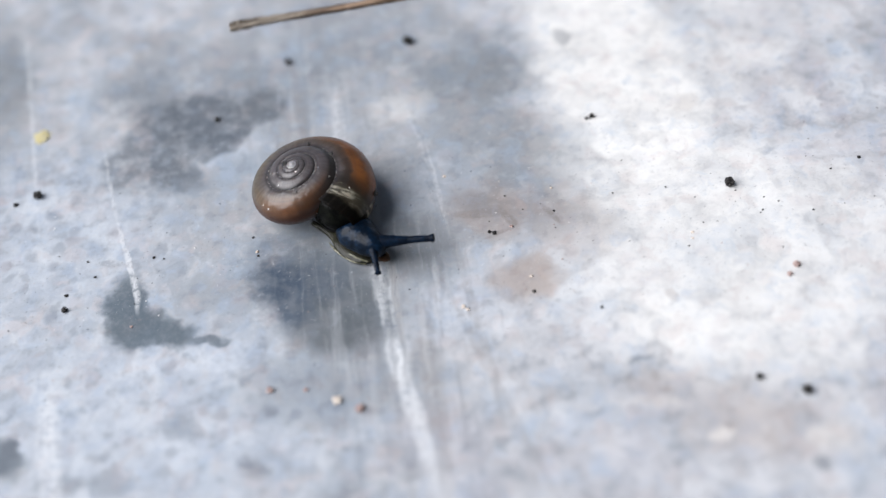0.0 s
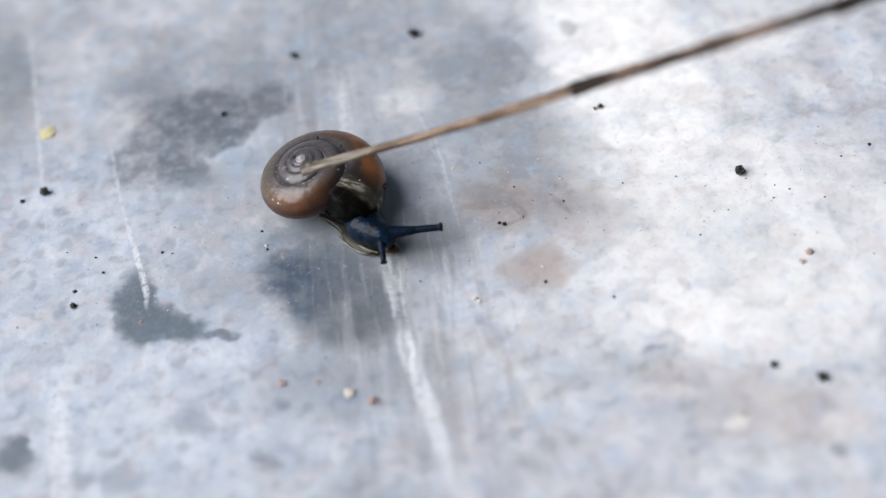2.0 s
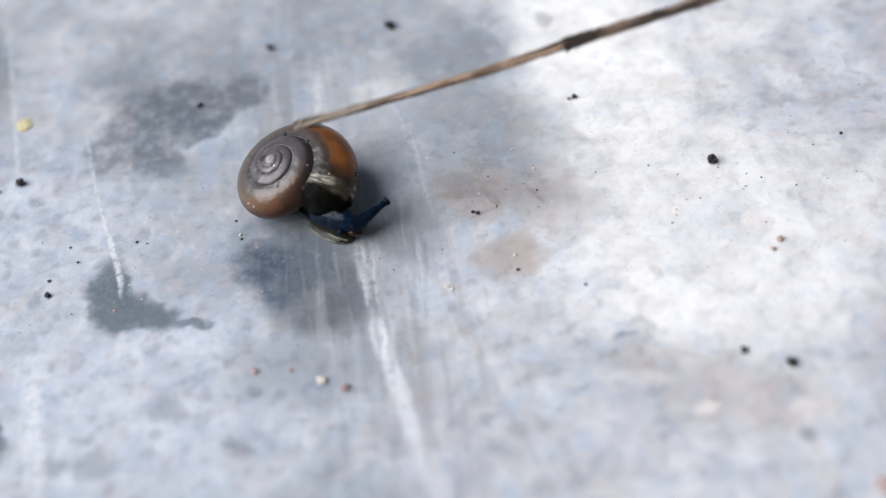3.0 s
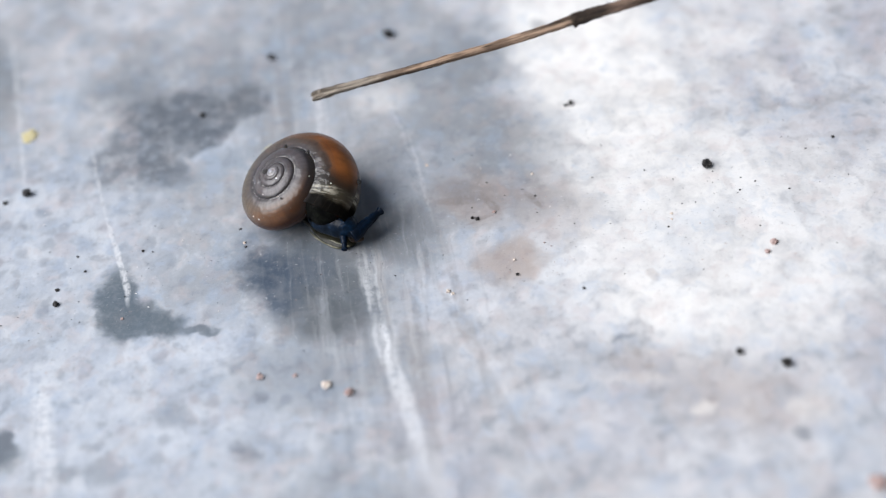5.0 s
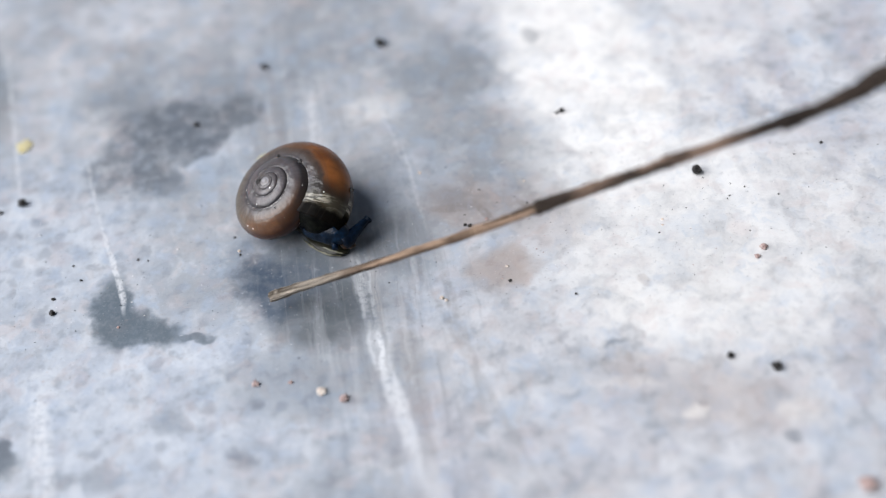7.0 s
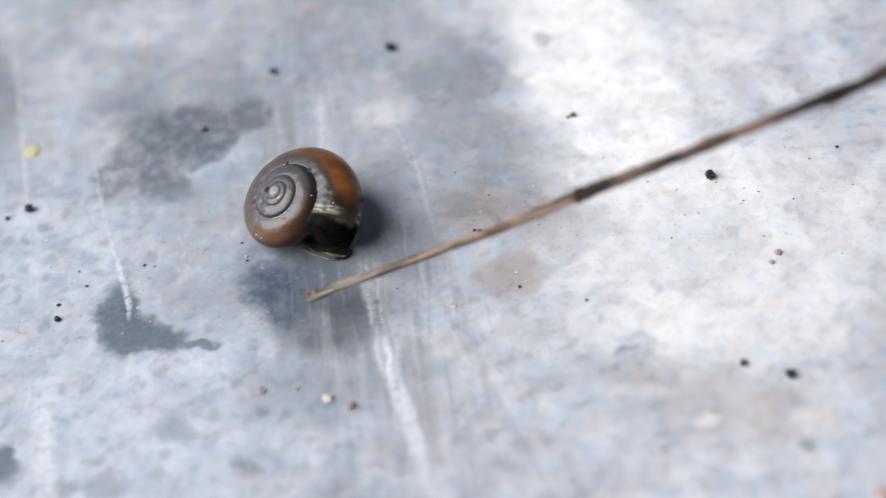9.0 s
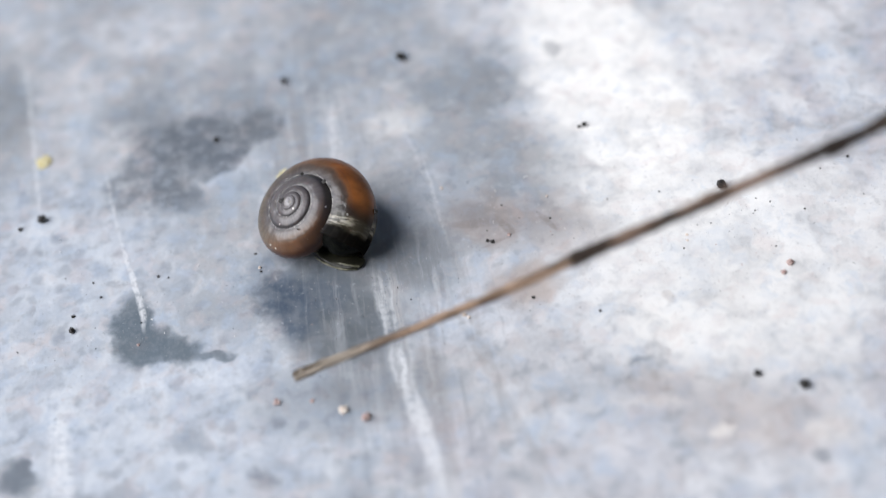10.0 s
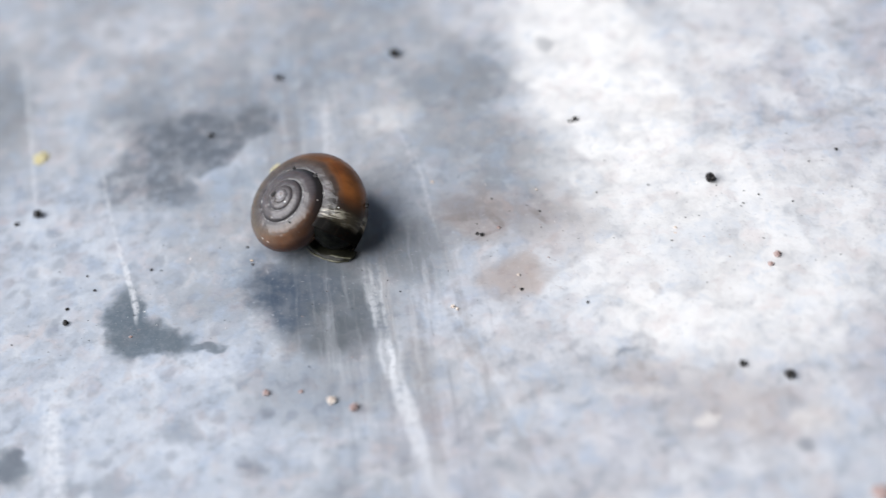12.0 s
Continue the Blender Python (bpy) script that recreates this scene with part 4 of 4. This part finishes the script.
def build_fine_grit(name, stretches, mat, seed, label):
    """Countless tiny grains strewn over stretches of the slab: x from, to, y from, to, count."""
    rng = random.Random(seed)
    verts, faces = [], []
    for x0, x1, y0, y1, count in stretches:
        for _ in range(count):
            x, y, r = rng.uniform(x0, x1), rng.uniform(y0, y1), 0.035 + 0.075 * rng.random() ** 2.5
            k, turn = len(verts), rng.random() * 3
            for dz, sc in ((-0.14, 1.0), (-0.10 + r * 0.5, 0.9)):
                for j in range(5):
                    w = turn + j * 1.2566
                    q = r * sc * rng.uniform(0.6, 1.25)
                    verts.append(((x + q * math.cos(w)) / 1000, (y + q * 0.8 * math.sin(w)) / 1000, dz / 1000))
            faces += [(k + j, k + (j + 1) % 5, k + 5 + (j + 1) % 5, k + 5 + j) for j in range(5)] + [tuple(k + 5 + j for j in range(5))]
    ob = mesh_ob(name, verts, faces, mat, None, "", False)
    tagged(ob, label, "grit", kind="stuff")


build_fine_grit("fine_grit", ((6, 58, -12, 14, 62), (-50, -24, -8, 16, 70), (-16, 8, -14, 2, 55), (-24, 6, 2, 18, 16)), SOIL_MAT, 11, "scattered tiny dark grains of grit on the slab")
# white grains added in place of sparkling flecks and glints
build_fine_grit("glint_grit", ((-20, 14, -14, 12, 12), (-50, -24, -6, 14, 22), (14, 45, -10, 8, 25)), WHITE_MAT, 23, "scattered tiny white grains standing in for sparkling flecks and glints on the slab")
build_fine_grit("rusty_grit", ((5, 16, -10, 4, 30), (24, 42, -14, -2, 25), (-24, -8, -22, -12, 10)), RUST_MAT, 37, "scattered tiny rusty grains of grit on the slab")


# ---- what moves ----
def motions():
    walk(shell, [
        (0.0, mm(-1.74, 4.21, 7.73, 4.4, -10.8, -25.5)),
        (2.0, mm(-1.68, 4.03, 7.73, 4.1, -10.6, -24.8)),
        (2.5, mm(-1.82, 3.99, 7.72, 5.5, -11.7, -25.4)),
        (2.8, mm(-2.11, 3.22, 7.65, 9.1, -15.0, -25.2)),
        (3.2, mm(-2.48, 2.23, 7.57, 13.8, -19.2, -25.2)),
        (4.8, mm(-2.45, 2.04, 7.56, 14.4, -19.4, -25.0)),
        (5.5, mm(-2.59, 1.94, 7.55, 14.8, -20.1, -24.5)),
        (6.5, mm(-2.60, 1.91, 7.55, 15.0, -20.1, -25.0)),
        (7.2, mm(-2.57, 1.90, 7.54, 14.7, -19.9, -24.4)),
        (8.2, mm(-2.45, 1.58, 7.46, 17.6, -18.6, -26.2)),
        (9.0, mm(-2.47, 1.29, 7.40, 19.1, -17.7, -26.2)),
        (10.0, mm(-2.37, 1.37, 7.40, 19.5, -17.6, -27.3)),
        (11.0, mm(-2.33, 1.25, 7.39, 19.4, -17.4, -27.0)),
        (12.0, mm(-2.24, 1.31, 7.39, 18.4, -17.4, -26.7)),
    ])
    walk(head, [(0.0, mm(5.6, -3.6, 2.0)), (2.0, mm(5.5, -3.5, 2.0)), (2.5, mm(4.9, -3.2, 2.0, 0, 0, 2)), (3.2, mm(4.3, -2.7, 2.4, 0, 0, 4)), (4.8, mm(4.2, -2.8, 2.5, 0, 0, 5)),
                (6.5, mm(4.1, -2.7, 2.5, 0, 0, 5)), (7.2, mm(3.9, -2.6, 2.5, 0, 0, 6)), (8.8, mm(2.9, -1.0, 2.0, 0, 0, 6)), (9.2, mm(2.5, -0.3, 2.1, 0, 0, 6)), (12.0, mm(2.4, -0.2, 2.1, 0, 0, 6))])
    # seconds, root (x, y, z), pitch, yaw, reach of the tip
    for (root, tip), rows in ((stalks[0], ((0.0, 1.5, -1.1, 0.4, -6, -10, 2.9), (2.0, 1.4, -1.0, 0.4, -6, -8, 2.9), (2.5, 1.5, -1.5, 0.3, -6, 8, 2.0), (3.2, 1.6, -2.1, -0.2, -8, 30, 1.4), (4.8, 1.6, -2.2, -0.2, -8, 31, 0.8),
                                           (7.2, 1.5, -2.2, -0.2, -8, 34, 0.3), (8.2, 0.0, -0.6, 0, -4, 10, -1.0), (8.8, -1.0, 1.2, 0, 0, -20, -2.0), (9.2, -1.4, 2.2, 0, 0, -40, -2.2), (12.0, -1.4, 2.2, 0, 0, -40, -2.2))),
                              (stalks[1], ((0.0, 0.6, -1.8, 0.3, 10, -85, 1.5), (2.0, 0.5, -1.5, 0.3, 10, -90, 1.4), (2.5, 0.2, -0.9, 0.2, 10, -100, 0.7), (3.2, 0.2, -0.4, -0.3, 10, -100, 0.2), (4.8, 0.3, -1.1, -0.2, 10, -98, 1.0),
                                           (7.2, 0.2, -0.4, -0.3, 10, -98, 0.2), (8.8, -0.6, 1.2, 0, 0, -80, -0.8), (12.0, -0.8, 2.0, 0, 0, -70, -0.8)))):
        walk(root, [(t, mm(x, y, z, 0, pitch, yaw)) for t, x, y, z, pitch, yaw, reach in rows])
        walk(tip, [(t, mm(x, y, z, 0, pitch, yaw) @ mm(reach, 0, 0)) for t, x, y, z, pitch, yaw, reach in rows])
    walk(foot, [(0.0, mm(-0.5, -0.9, 0, 0, 0, 11)), (2.0, mm(-0.6, -0.8, 0, 0, 0, 12)), (3.2, mm(-1.2, -0.7, 0, 0, 0, 14)), (7.2, mm(-1.3, -0.6, 0, 0, 0, 15)),
                (9.0, mm(-2.5, -0.9, -0.1, 0, 0, 23)), (12.0, mm(-2.4, -0.8, -0.1, 0, 0, 24))])
    walk(twig, [
        (0.0, mm(-21.60, 29.70, 11.60, 0, -6.5, -3.7)),
        (0.1, mm(-21.18, 27.60, 11.30, 0, -7.1, -3.9)),
        (0.2, mm(-21.77, 26.64, 11.00, 0, -7.9, -3.1)),
        (0.3, mm(-21.82, 26.00, 10.90, 0, -7.6, -3.4)),
        (0.4, mm(-21.90, 25.01, 11.30, 0, -8.9, -3.2)),
        (0.5, mm(-20.89, 25.19, 11.30, 0, -8.7, -3.5)),
        (0.6, mm(-19.14, 24.74, 11.60, 0, -9.6, -3.3)),
        (0.7, mm(-17.29, 25.65, 11.40, 0, -9.9, -4.4)),
        (0.8, mm(-16.59, 24.83, 10.90, 0, -9.4, -4.6)),
        (0.9, mm(-17.21, 23.51, 10.55, 0, -10.2, -4.4)),
        (1.0, mm(-16.94, 16.67, 12.10, 0, -9.0, -0.7)),
        (1.1, mm(-16.09, 14.65, 11.80, 0, -12.4, -3.3)),
        (1.2, mm(-15.78, 12.54, 9.40, 0, -13.5, -2.6)),
        (1.3, mm(-15.54, 10.41, 8.90, 0, -19.7, -9.0)),
        (1.4, mm(-14.91, 10.30, 8.80, 0, -18.3, -8.0)),
        (1.5, mm(-15.35, 10.45, 8.80, 0, -19.2, -9.6)),
        (1.7, mm(-16.29, 12.03, 8.60, 0, -14.3, -6.1)),
        (1.8, mm(-15.94, 12.81, 8.40, 0, -15.2, -7.6)),
        (1.9, mm(-16.13, 11.27, 9.20, 0, -20.3, -14.6)),
        (2.0, mm(-15.23, 5.14, 9.60, 0, -23.9, -14.1)),
        (2.1, mm(-14.96, 6.52, 9.40, 0, -23.7, -12.7)),
        (2.2, mm(-14.90, 9.91, 9.00, 0, -17.4, -6.2)),
        (2.4, mm(-12.33, 13.69, 8.20, 0, -19.2, -11.8)),
        (2.5, mm(-12.52, 13.25, 7.40, 0, -16.7, -8.8)),
        (2.6, mm(-11.46, 12.11, 5.30, 0, -13.9, -2.7)),
        (2.8, mm(-13.49, 11.70, 5.30, 0, -13.1, -2.4)),
        (2.9, mm(-14.70, 11.54, 5.50, 0, -12.9, -2.0)),
        (3.0, mm(-13.24, 12.52, 7.00, 0, -17.1, -6.7)),
        (3.1, mm(-11.67, 15.69, 8.00, 0, -18.7, -9.2)),
        (3.2, mm(-11.04, 16.77, 8.00, 0, -17.9, -8.6)),
        (4.8, mm(-8.92, 21.46, 8.00, 0, -19.4, -12.9)),
        (4.9, mm(-9.54, 19.21, 8.00, 0, -17.6, -9.6)),
        (5.0, mm(-10.65, 17.70, 8.00, 0, -18.7, -10.8)),
        (5.1, mm(-11.56, 15.27, 8.00, 0, -18.3, -10.1)),
        (5.2, mm(-12.81, 11.18, 8.20, 0, -20.4, -10.9)),
        (5.3, mm(-14.20, 10.97, 8.20, 0, -15.0, -6.7)),
        (5.4, mm(-13.96, 10.75, 8.20, 0, -12.0, -2.8)),
        (5.5, mm(-14.12, 11.07, 9.60, 0, -9.6, 0.1)),
        (5.6, mm(-14.31, 8.36, 6.20, 0, -13.3, -1.1)),
        (5.7, mm(-12.29, 0.08, 10.00, 0, -28.4, -16.5)),
        (5.8, mm(-16.81, -3.29, 8.70, 0, -14.2, 0.8)),
        (5.9, mm(-16.55, -4.16, 6.00, 0, -20.6, -4.3)),
        (6.0, mm(-16.24, -7.15, 3.40, 0, -24.3, -5.8)),
        (6.1, mm(-15.87, -6.84, 2.80, 0, -26.8, -9.2)),
        (6.2, mm(-16.30, -4.68, 2.20, 0, -23.9, -7.9)),
        (6.3, mm(-16.34, -3.85, 1.75, 0, -22.4, -7.8)),
        (6.4, mm(-16.71, -2.98, 1.30, 0, -21.9, -8.2)),
        (6.5, mm(-16.79, -2.84, 1.20, 0, -22.1, -8.3)),
        (6.6, mm(-16.75, -2.62, 1.40, 0, -22.4, -9.9)),
        (6.7, mm(-16.72, -2.99, 1.60, 0, -20.9, -8.4)),
        (6.8, mm(-16.90, -5.77, 1.80, 0, -22.6, -8.4)),
        (6.9, mm(-16.96, -5.76, 1.90, 0, -23.5, -9.5)),
        (7.0, mm(-17.61, -5.93, 2.00, 0, -21.8, -8.0)),
        (7.1, mm(-17.80, -6.02, 2.20, 0, -23.2, -9.4)),
        (7.2, mm(-17.61, -6.28, 2.40, 0, -20.7, -6.7)),
        (8.8, mm(-13.21, -1.33, 2.00, 0, -21.0, -7.9)),
        (9.0, mm(-14.09, -5.96, 2.00, 0, -23.2, -6.5)),
        (9.5, mm(-15.98, -11.25, 2.20, 0, -22.9, -3.4)),
        (10.0, mm(-17.58, -15.57, 3.40, 0, -23.0, -2.3)),
        (10.5, mm(-17.57, -15.37, 3.40, 0, -22.4, -2.6)),
        (11.0, mm(-17.39, -15.16, 3.40, 0, -22.6, -2.9)),
        (11.1, mm(-17.71, -14.88, 3.40, 0, -21.7, -2.1)),
        (11.2, mm(6.53, -10.20, 9.00, 0, -36.6, -21.3)),
        (11.3, mm(78.00, 12.00, 34.00, 0, -32.8, -17.4)),
        (12.0, mm(130.00, 10.00, 60.00, 0, -32.8, -17.4)),
    ])


motions()
